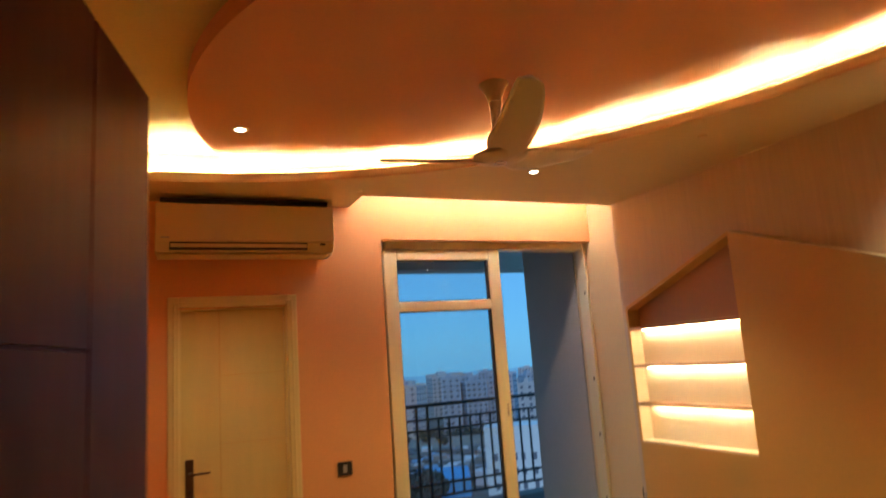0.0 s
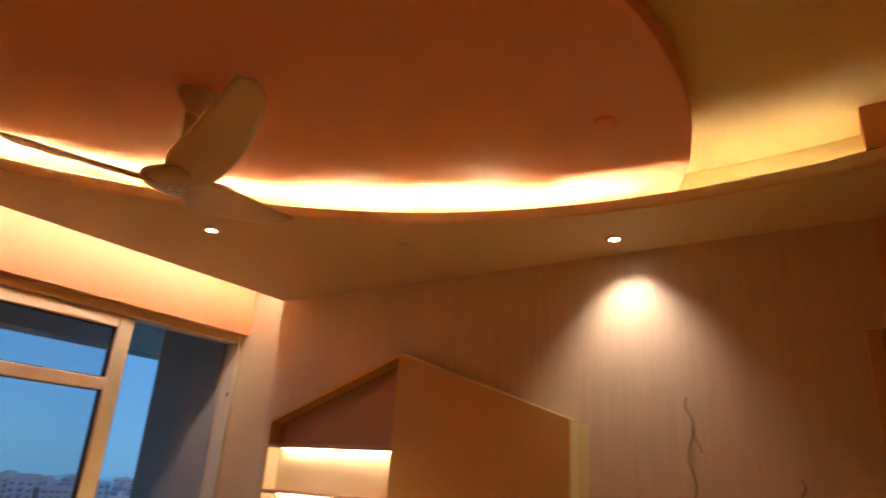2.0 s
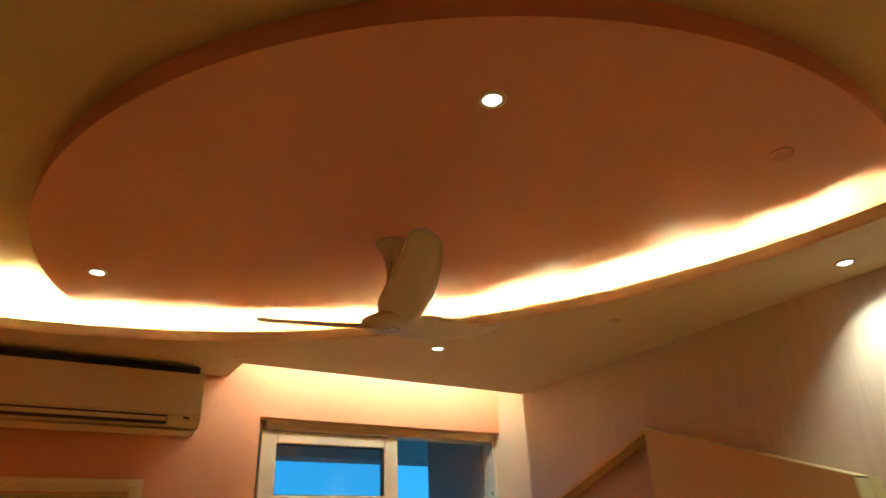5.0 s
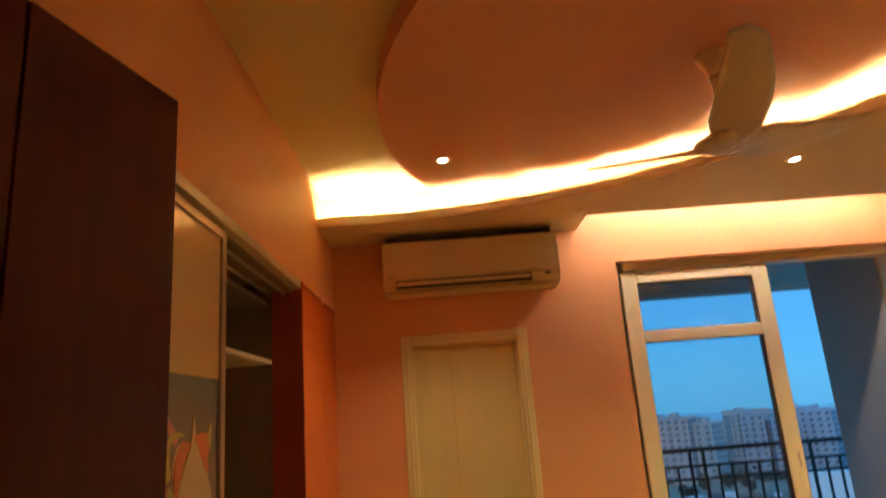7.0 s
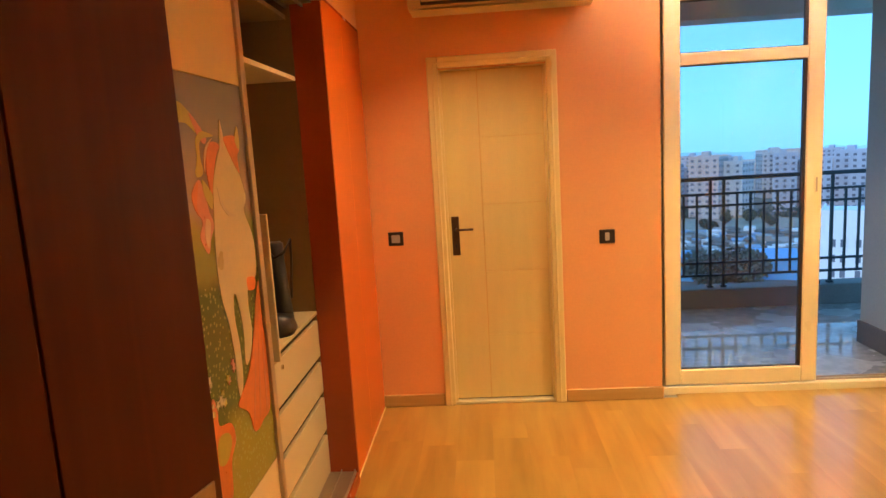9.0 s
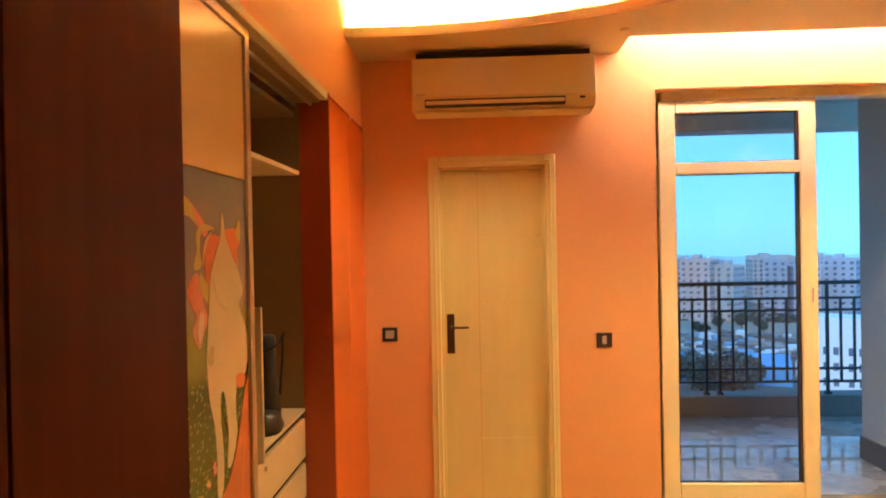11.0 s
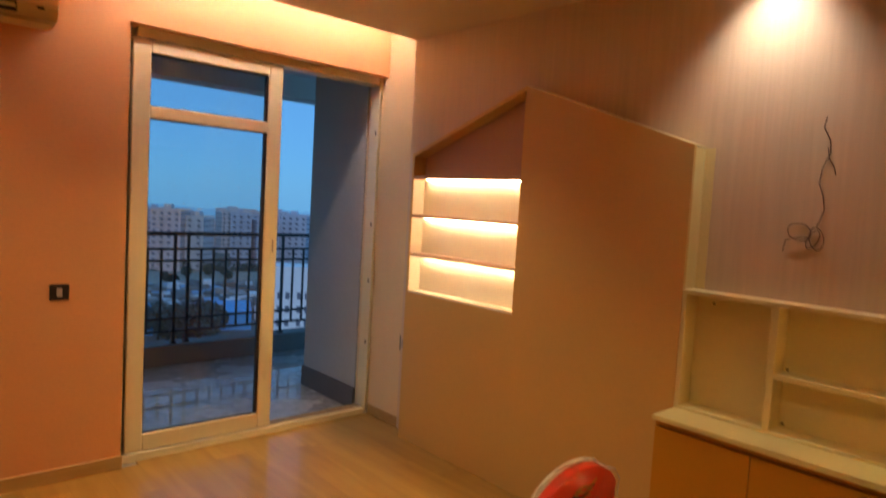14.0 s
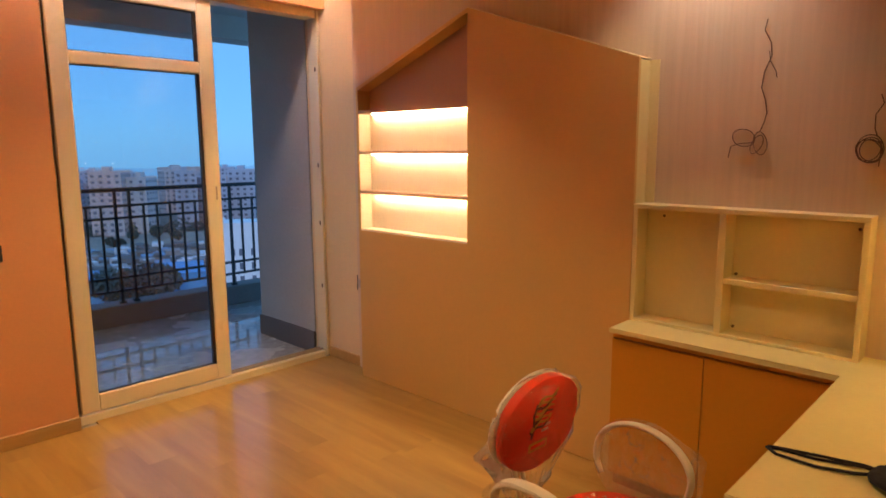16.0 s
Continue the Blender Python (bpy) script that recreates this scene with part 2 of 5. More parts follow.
def wrap_film(name, haze, crease):
    """Crinkled packing film: clear, with a little white haze and a soft gloss."""
    m, n, l, b = nodes_of(name)
    t, g, d = n.new("ShaderNodeBsdfTransparent"), n.new("ShaderNodeBsdfGlossy"), n.new("ShaderNodeBsdfDiffuse")
    mg, mx, f = n.new("ShaderNodeMixShader"), n.new("ShaderNodeMixShader"), n.new("ShaderNodeFresnel")
    no, ad = n.new("ShaderNodeTexNoise"), n.new("ShaderNodeMath")
    no.inputs["Scale"].default_value = 25
    bp = n.new("ShaderNodeBump")
    bp.inputs["Strength"].default_value, bp.inputs["Distance"].default_value = 0.8, 0.01
    l.new(no.outputs[0], bp.inputs["Height"]), l.new(bp.outputs[0], g.inputs["Normal"])
    tr, md = n.new("ShaderNodeBsdfTranslucent"), n.new("ShaderNodeMixShader")
    md.inputs[0].default_value = 0.5
    l.new(d.outputs[0], md.inputs[1]), l.new(tr.outputs[0], md.inputs[2])
    g.inputs["Roughness"].default_value, mg.inputs[0].default_value, f.inputs[0].default_value = 0.12, 0.55, 1.16
    # folds: highlights painted in as bright thin creases between clear faces
    vo, wp, tcf = n.new("ShaderNodeTexVoronoi"), n.new("ShaderNodeVectorMath"), n.new("ShaderNodeTexCoord")
    vo.feature, vo.inputs["Scale"].default_value = "DISTANCE_TO_EDGE", 21
    wp.operation, wp.inputs[1].default_value = "MULTIPLY_ADD", (0.06, 0.06, 0.06)
    l.new(no.outputs["Color"], wp.inputs[0]), l.new(tcf.outputs["Object"], wp.inputs[2]), l.new(wp.outputs[0], vo.inputs["Vector"])
    l.new(tcf.outputs["Object"], no.inputs["Vector"])
    cr = n.new("ShaderNodeMapRange")
    cr.inputs[1].default_value, cr.inputs[2].default_value, cr.inputs[3].default_value, cr.inputs[4].default_value = 0.0, 0.08, crease, 0.0
    l.new(vo.outputs["Distance"], cr.inputs[0])
    some, cut, keep, base = (n.new(k) for k in ("ShaderNodeTexNoise", "ShaderNodeMapRange", "ShaderNodeMath", "ShaderNodeMath"))
    some.inputs["Scale"].default_value = 16
    l.new(tcf.outputs["Object"], some.inputs["Vector"])
    cut.inputs[1].default_value, cut.inputs[2].default_value = 0.40, 0.60
    keep.operation, base.operation, base.inputs[1].default_value = "MULTIPLY", "ADD", haze
    l.new(some.outputs[0], cut.inputs[0]), l.new(cut.outputs[0], keep.inputs[0]), l.new(cr.outputs[0], keep.inputs[1])
    l.new(keep.outputs[0], base.inputs[0])
    d.inputs[0].default_value, tr.inputs[0].default_value = (0.9, 0.78, 0.58, 1), (0.9, 0.78, 0.58, 1)
    ad.operation = "ADD"
    l.new(f.outputs[0], ad.inputs[0]), l.new(base.outputs[0], ad.inputs[1]), l.new(ad.outputs[0], mx.inputs[0])
    l.new(g.outputs[0], mg.inputs[1]), l.new(md.outputs[0], mg.inputs[2])
    l.new(t.outputs[0], mx.inputs[1]), l.new(mg.outputs[0], mx.inputs[2])
    l.new(mx.outputs[0], n["Material Output"].inputs[0])
    return m


FILM = wrap_film("clear_wrapping_film", 0.34, 0.25)
THIN = wrap_film("thin_clear_film", 0.07, 0.25)
PANE = glass("window_glass", (0.97, 1, 1), 0.0, 0.93)
COVE = glow("warm_led_strip", (1.0, 0.85, 0.53), LED)
POCKET = glow("warm_pocket_led", (1.0, 0.92, 0.96), PKT)
SHELFLED = glow("warm_shelf_led", (1.0, 0.81, 0.44), SHF)
# Unseen source, assumed from the light on desk and cubbies.
DESKLED = glow("assumed_desk_led", (1.0, 0.84, 0.30), DESK)
LAMPF = glow("downlight_lens", (1.0, 0.93, 0.80), 16.0)


# ---- building helpers ----
def empty(name, x, y, z, rz=0, label="", category="", group="", kind=""):
    ob = new(name)
    ob.matrix_world = pose(x, y, z, 0, 0, rz)
    ob.empty_display_size = 0.1
    return tagged(ob, label, category, group, kind)


def mesh_of(name, bm, mat, smooth=False):
    me = bpy.data.meshes.new(name)
    bmesh.ops.recalc_face_normals(bm, faces=bm.faces)
    bm.to_mesh(me)
    bm.free()
    me.materials.append(mat)
    if smooth:
        for p in me.polygons:
            p.use_smooth = True
    return me


def part(name, bm, mat, parent=None, label="", smooth=False):
    ob = new(name, mesh_of(name, bm, mat, smooth))
    if parent:
        ob.parent = parent
    return tagged(ob, label)


def bbox(bm, x0, y0, z0, x1, y1, z1, bevel=0.0, seg=1):
    r = bmesh.ops.create_cube(bm, size=1.0)
    vs = r["verts"]
    for v in vs:
        v.co = Vector((x0 + (v.co.x + 0.5) * (x1 - x0), y0 + (v.co.y + 0.5) * (y1 - y0), z0 + (v.co.z + 0.5) * (z1 - z0)))
    if bevel:
        es = list({e for v in vs for e in v.link_edges})
        bmesh.ops.bevel(bm, geom=es, offset=bevel, segments=seg, affect="EDGES", profile=0.5)
    return bm


def box(x0, y0, z0, x1, y1, z1, bevel=0.0, seg=1):
    return bbox(bmesh.new(), x0, y0, z0, x1, y1, z1, bevel, seg)


def boxes(rows, bevel=0.0):
    bm = bmesh.new()
    for r in rows:
        bbox(bm, *r, bevel)
    return bm


def prism(pts, a, b, axis=2):
    """A polygon pushed from a to b along an axis (2: xy plan, 0: yz profile, 1: xz profile)."""
    bm = bmesh.new()

    def at(p, h):
        return {2: (p[0], p[1], h), 0: (h, p[0], p[1]), 1: (p[0], h, p[1])}[axis]
    lo = [bm.verts.new(at(p, a)) for p in pts]
    hi = [bm.verts.new(at(p, b)) for p in pts]
    bm.faces.new(lo), bm.faces.new(hi)
    for i in range(len(pts)):
        j = (i + 1) % len(pts)
        bm.faces.new((lo[i], lo[j], hi[j], hi[i]))
    return bm


def tube(path, r, seg=8, closed=False, bm=None):
    bm = bm or bmesh.new()
    pts = [Vector(p) for p in path]
    n = len(pts)
    rings = []
    for i, p in enumerate(pts):
        a = pts[(i - 1) % n] if closed or i else p
        b = pts[(i + 1) % n] if closed or i < n - 1 else p
        d = (b - a).normalized()
        up = Vector((0, 0, 1)) if abs(d.z) < 0.9 else Vector((1, 0, 0))
        u = d.cross(up).normalized()
        w = u.cross(d)
        rr = r(i / max(1, n - 1)) if callable(r) else r
        rings.append([bm.verts.new(p + rr * (math.cos(2 * math.pi * k / seg) * u + math.sin(2 * math.pi * k / seg) * w)) for k in range(seg)])
    for i in range(n if closed else n - 1):
        A, B = rings[i], rings[(i + 1) % n]
        for k in range(seg):
            bm.faces.new((A[k], A[(k + 1) % seg], B[(k + 1) % seg], B[k]))
    if not closed:
        bm.faces.new(rings[0]), bm.faces.new(rings[-1])
    return bm


def lathe(profile, seg=32, bm=None, cx=0.0, cy=0.0):
    bm = bm or bmesh.new()
    rings = []
    for r, z in profile:
        rings.append([bm.verts.new((cx + r * math.cos(2 * math.pi * k / seg), cy + r * math.sin(2 * math.pi * k / seg), z)) for k in range(seg)])
    for A, B in zip(rings, rings[1:]):
        for k in range(seg):
            bm.faces.new((A[k], A[(k + 1) % seg], B[(k + 1) % seg], B[k]))
    bm.faces.new(rings[0]), bm.faces.new(rings[-1])
    return bm


def structure(name, bm, mat, label, category):
    return tagged(part(name, bm, mat), label, category, kind="structure")


# ---- the room's shell ----
XL, XR, YB, YN = -0.57, 2.91, 4.2, 0.23
ZS, ZD, ZC = 2.715, 2.85, 2.935
CX, CY, CR = -0.3, 1.0, 2.75
DX, DY, DR = 1.74, 2.83, 1.86

floor = structure("floor", box(-1.3, -1.6, -0.2, 3.2, 4.44, -0.012), CONC, "screed floor under honey oak laminate planks", "floor")

back = structure("wall_back", boxes([
    (-1.3, YB, 0, -0.125, 4.4, 2.06), (-1.3, YB, 2.06, 1.17, 4.4, 3.0), (0.53, YB, 0, 1.17, 4.4, 2.06),
    (1.17, YB, 2.497, XR + 0.012, 4.4, 3.0)]), PEACH, "peach painted plaster wall with door and balcony openings", "wall")
right = structure("wall_right", box(XR + 0.012, YN, 0, 3.12, 4.44, 3.0), SOFFIT, "ivory painted plaster wall beside the balcony door", "wall")
cladding = structure("wall_cladding", box(XR, 0.53, 0, XR + 0.012, 3.89, ZS), CLAD, "pale streaked wood laminate wall cladding", "wall panel")
pier = structure("wall_pier", box(XR - 0.006, YN, 0, XR + 0.012, 0.53, 2.93), PEACH, "orange painted wall strip below the beam", "wall")
left = structure("wall_left", boxes([(-1.3, -0.05, 2.315, XL, YB, 3.0), (-1.3, -0.05, 0, -1.2, YB, 2.315)]), PEACH,
                 "peach painted bulkhead wall above the wardrobe", "wall")
near = structure("wall_near", boxes([(-1.2, 0.03, 0, -0.55, YN, 3.0), (0.55, 0.03, 0, 3.12, YN, 3.0), (-0.55, 0.03, 2.16, 0.55, YN, 3.0)]), PEACH,
                 "peach painted wall round the entrance", "wall")
hall = structure("wall_hall", boxes([(-1.3, -1.6, 0, -1.2, 0.03, 3.0), (1.2, -1.6, 0, 1.3, 0.03, 3.0), (-1.3, -1.7, 0, 1.3, -1.6, 3.0)]), PEACH,
                 "plain peach walls of the entrance hall", "wall")
beam = structure("beam", boxes([(XL, YN, 2.69, XR - 0.006, 0.40, ZC), (2.40, 0.40, ZS + 0.055, XR - 0.006, 0.52, ZC)]), PEACH, "orange painted boxed ceiling beam", "beam")

ceiling = structure("ceiling", box(-1.3, -1.7, ZC, 3.12, 4.4, ZC + 0.1), CREAM, "cream painted ceiling slab above the cove", "ceiling")


def arc(cx, cy, r, a0, a1, n):
    return [(cx + r * math.cos(a0 + (a1 - a0) * i / n), cy + r * math.sin(a0 + (a1 - a0) * i / n)) for i in range(n + 1)]


A0 = math.asin((0.40 - CY) / CR)
A1 = math.pi - math.acos((CX - XL) / CR)
edge = arc(CX, CY, CR, A0, A1, 72)
ledge = edge + [(XL, YB), (0.955, YB), (0.955, 3.89), (XR, 3.89), (XR, 0.40)]
soffit = structure("ceiling_soffit", prism(ledge, ZS, ZS + 0.012), SOFFIT, "ivory dropped plaster soffit with a curved edge", "ceiling")
inner = arc(CX, CY, CR + 0.014, A0, A1, 72)
structure("ceiling_cove_lip", prism(edge + inner[::-1], ZS + 0.0122, ZS + 0.052), LIPP, "cream curved upstand lip of the cove, spilled light in its paint", "ceiling")
C0, C1 = A0, math.pi - math.acos((CX - XL) / (CR + 0.195))
closure = arc(CX, CY, CR + 0.195, C0, C1, 60)
structure("ceiling_cove_back", prism(closure + arc(CX, CY, CR + 0.207, C0, C1, 60)[::-1], ZS + 0.0122, ZC - 0.001), CREAM, "cream curved back of the light cove", "ceiling")
disc_pts = [(min(x, XR - 0.01), min(y, 3.86)) for x, y in arc(DX, DY, DR, 0, 2 * math.pi * 159 / 160, 159)]
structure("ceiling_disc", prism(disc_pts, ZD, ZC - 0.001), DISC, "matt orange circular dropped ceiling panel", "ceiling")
structure("ceiling_pocket_board", box(0.955, 3.872, ZS + 0.0122, XR, 3.89, ZC - 0.001), SOFFIT, "ivory board that closes the curtain pocket", "ceiling")
structure("ceiling_pocket_end", box(0.937, 3.872, ZS + 0.0122, 0.955, YB, ZC - 0.001), SOFFIT, "ivory end board of the curtain pocket", "ceiling")


# ---- light strips ----
def wavy(i):
    return 0.044 + 0.030 * noise.noise((i * 0.15, 3.1, 0)) + 0.026 * noise.noise((i * 0.36, 7.7, 0)) + 0.016 * noise.noise((i * 0.8, 2.2, 0))


def sag(i):
    """Height of the loosely laid strip above the soffit."""
    return min(0.046, max(0.015, 0.029 + 0.022 * noise.noise((i * 0.13, 9, 0)) + 0.022 * noise.noise((i * 0.31, 4, 0)) + 0.012 * noise.noise((i * 0.7, 1, 0))))


NS = 150
B0, B1 = A0 + 0.05, A1 + 0.004
strip = [(CX + (CR + wavy(i)) * math.cos(B0 + (B1 - B0) * i / NS), CY + (CR + wavy(i)) * math.sin(B0 + (B1 - B0) * i / NS), ZS + sag(i)) for i in range(NS + 1)]
cove_led = part("cove_light_strip", tube(strip, lambda s: 0.0004 if s < 0.155 else 0.0022 * (1 + 4.0 * max(0, s - 0.8)), 6), COVE)
tagged(cove_led, "lit warm LED strip lying in the ceiling cove", "light strip")
pocket_led = part("pocket_light_strip", box(1.0, 3.894, ZC - 0.024, XR - 0.02, 3.904, ZC - 0.010), POCKET)
tagged(pocket_led, "lit warm LED strip inside the curtain pocket", "light strip")


def downlight(x, y, z, power, group="recessed ceiling downlights", cone=110, blend=0.7, col=(1.0, 0.80, 0.42), lean=0.0):
    d = empty("downlight", x, y, z, 0, "small round recessed ceiling downlight, switched on", "downlight", group)
    part("bezel", lathe([(0.026, -0.001), (0.041, -0.001), (0.041, -0.004), (0.026, -0.006), (0.026, -0.001)], 28), WHITE, d, "thin white ring", True)
    part("lens", lathe([(0.001, -0.0015), (0.0255, -0.0015), (0.0255, -0.004), (0.001, -0.005)], 24), LAMPF, d, "glowing frosted lens")
    lamp = bpy.data.lights.new("downlight_lamp", "SPOT")
    lamp.energy, lamp.spot_size, lamp.spot_blend, lamp.color, lamp.shadow_soft_size = power, radians(cone), blend, col, 0.03
    lo = new("downlight_lamp", lamp)
    lo.matrix_world = look((x, y, z - 0.02), (x + lean, y, z - 1.02))
    return d


downlight(1.80, 3.196, ZS, DLP)
downlight(2.71, 1.505, ZS, DLW, cone=94, blend=1.0, col=(1.0, 0.94, 0.80), lean=0.36)
downlight(0.14, 3.23, ZD, DLP * 0.72)
downlight(0.954, 1.488, ZD, DLP)


def ceiling_sensor(x, y, z, k=0.85):
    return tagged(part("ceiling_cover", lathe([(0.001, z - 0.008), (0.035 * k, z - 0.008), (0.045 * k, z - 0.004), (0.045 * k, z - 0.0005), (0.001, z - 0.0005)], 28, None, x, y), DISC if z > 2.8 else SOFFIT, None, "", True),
                  "small round blanked ceiling outlet cover", "outlet cover", "round ceiling covers")


ceiling_sensor(1.954, 1.257, ZD)
ceiling_sensor(2.365, 2.446, ZS, 0.55)
ceiling_sensor(0.90, 3.77, ZS, 0.5)


# ---- ceiling fan ----
def fan(x, y):
    f = empty("ceiling_fan", x, y, ZD, 0, "cream three-blade ceiling fan on a flared stem", "ceiling fan")
    part("canopy", lathe([(0.001, -0.001), (0.066, -0.001), (0.066, -0.006), (0.056, -0.016), (0.038, -0.050), (0.029, -0.085), (0.001, -0.085)], 36), FANW, f, "flared ceiling canopy", True)
    part("stem", lathe([(0.028, -0.080), (0.024, -0.12), (0.023, -0.20), (0.032, -0.27), (0.001, -0.27)], 28), FANW, f, "", True)
    part("hub", lathe([(0.030, -0.245), (0.036, -0.272), (0.052, -0.298), (0.088, -0.318), (0.120, -0.333), (0.116, -0.345), (0.074, -0.359), (0.02, -0.363), (0.001, -0.363)], 36), FANW, f, "smooth moulded motor hub", True)
    # chrome ring added in place of the glints on the hub
    part("hub_glint_ring", lathe([(0.022, -0.3615), (0.027, -0.3605), (0.027, -0.365), (0.022, -0.3655), (0.022, -0.3615)], 28), CHROME, f, "small chrome ring for the hub's glints", True)
    bm = bmesh.new()
    n, m = 22, 8
    rows = []
    for i in range(n + 1):
        s = i / n
        r = 0.03 + 0.56 * s
        w = 0.050 + 0.030 * math.sin(math.pi * s) + 0.034 * (1 - s) ** 3
        w *= 0.5 + 0.5 * min(1.0, s / 0.16) ** 0.7
        w *= math.sqrt(max(0.02, 1 - max(0, (s - 0.93) / 0.07) ** 2)) if s > 0.93 else 1
        sweep = -0.10 * s * s + 0.024 - 0.050 * (1 - s)
        z = -0.338 + 0.10 * s ** 1.4
        tw = -radians(30 - 16 * s)
        top, bot = [], []
        for k in range(m + 1):
            u = -1 + 2 * k / m
            th = 0.007 + 0.016 * (1 - u * u) * (1 - 0.8 * s)
            cc = Vector((r, sweep + u * w * math.cos(tw), z + u * w * math.sin(tw) * 0.75))
            top.append(bm.verts.new(cc + Vector((0, 0, th / 2))))
            bot.append(bm.verts.new(cc - Vector((0, 0, th / 2))))
        rows.append(top + bot[::-1])
    for A, B in zip(rows, rows[1:]):
        q = len(A)
        for k in range(q):
            bm.faces.new((A[k], A[(k + 1) % q], B[(k + 1) % q], B[k]))
    bm.faces.new(rows[0]), bm.faces.new(rows[-1])
    me = mesh_of("blade", bm, FANW, True)
    for a in FAN:
        b = new("blade", me)
        b.parent = f
        b.rotation_euler = (0, 0, radians(a))
    return f


fan(1.13, 2.43)


# ---- air conditioner ----
def air_conditioner():
    a = empty("air_conditioner", 0.272, 4.2, 2.36, 0, "white wall-mounted split air conditioner above the door", "air conditioner")
    w = 0.515
    prof = [(-0.002, 0.03), (-0.002, 0.300), (-0.16, 0.305), (-0.205, 0.290), (-0.222, 0.23), (-0.222, 0.062), (-0.19, 0.01), (-0.10, 0.0)]
    bm = prism(prof, -w, w, 0)
    bmesh.ops.bevel(bm, geom=[e for e in bm.edges if abs(e.verts[0].co.x - e.verts[1].co.x) < 1e-5], offset=0.008, segments=2, affect="EDGES")
    part("body", bm, ACW, a)
    part("front_panel", box(-w + 0.004, -0.231, 0.075, w - 0.004, -0.2225, 0.293, 0.004, 2), ACW, a, "smooth glossy front panel")
    part("outlet", box(-0.44, -0.2255, 0.022, 0.345, -0.20, 0.066), DARKGAP, a, "dark air outlet slot")
    part("louvre", box(-0.435, -0.2295, 0.034, 0.340, -0.2265, 0.056, 0.001), ACW, a, "long pale swing louvre")
    # solid dark block added for the shadow between unit and soffit
    part("shadow_block", box(-0.49, -0.185, 0.3065, 0.49, -0.015, 0.336, 0.003), DARKGAP, a, "dark block added for the shadow above the unit")
    part("display", box(0.425, -0.2265, 0.050, 0.455, -0.2225, 0.062), BLACKP, a, "small dark display")
    part("brand_plate", box(-0.485, -0.2335, 0.086, -0.440, -0.2312, 0.094), GREYSW, a, "small grey badge bar")
    part("base_lip", box(-0.505, -0.20, -0.006, 0.505, -0.03, -0.0005, 0.002), ACW, a)
    return a


air_conditioner()


# ---- bathroom door ----
def panel_door():
    d = empty("door_1", 0.2025, YB, 0, 0, "closed ivory panelled bathroom door with a moulded frame", "door", "", "structure")
    for nm, r in (("frame_side", (-0.3775, -0.022, 0, -0.3125, 0.10, 2.131)), ("frame_side", (0.3125, -0.022, 0, 0.3775, 0.10, 2.131)), ("frame_head", (-0.3125, -0.022, 2.066, 0.3125, 0.10, 2.131))):
        part(nm, box(*r, 0.006, 2), WHITE, d)
    for nm, r in (("frame_bead", (-0.348, -0.030, 0, -0.336, -0.022, 2.10)), ("frame_bead", (0.336, -0.030, 0, 0.348, -0.022, 2.10)), ("frame_bead", (-0.336, -0.030, 2.088, 0.336, -0.022, 2.10))):
        part(nm, box(*r, 0.003), WHITE, d)
    part("stop", boxes([(-0.3125, 0.012, 0.019, -0.298, 0.035, 2.066), (0.298, 0.012, 0.019, 0.3125, 0.035, 2.066), (-0.298, 0.012, 2.052, 0.298, 0.035, 2.066)]), WHITE, d)
    # leaf: a lock stile and five panels; a darker core paints shade into the narrow grooves
    rows = [(-0.308, 0.04, 0.027, 0.308, 0.075, 2.06)]
    part("leaf", boxes(rows), HOUSE, d)
    part("stile_board", box(-0.297, 0.034, 0.027, -0.0890, 0.0398, 2.05, 0.0012), DOORW, d)
    zs = [0.026, 0.441, 0.840, 1.255, 1.657, 2.05]
    for a, b in zip(zs, zs[1:]):
        part("panel_board", box(-0.0850, 0.034, a + 0.001, 0.297, 0.0398, b - 0.001, 0.0012), DOORW, d)
    # solid near-black strip paints the shade of the gap under the leaf
    part("bottom_gap_shade", box(-0.308, 0.050, 0.0182, 0.308, 0.070, 0.0268), DARKGAP, d, "dark strip for the shade under the leaf")
    h = part("handle_plate", box(-0.282, 0.026, 0.95, -0.236, 0.0338, 1.19, 0.003, 2), BRONZE, d, "dark bronze lever plate")
    part("lever", tube([(-0.255, 0.034, 1.112), (-0.255, -0.012, 1.112), (-0.248, -0.022, 1.112), (-0.15, -0.022, 1.112)], 0.007, 10), BRONZE, h, "slim dark lever", True)
    part("keyhole", box(-0.262, 0.0245, 1.00, -0.254, 0.0258, 1.02), BLACKP, h)
    part("threshold", box(-0.3125, 0.0, 0, 0.3125, 0.10, 0.018, 0.003), UPVC, d, "pale stone threshold")
    return d


panel_door()


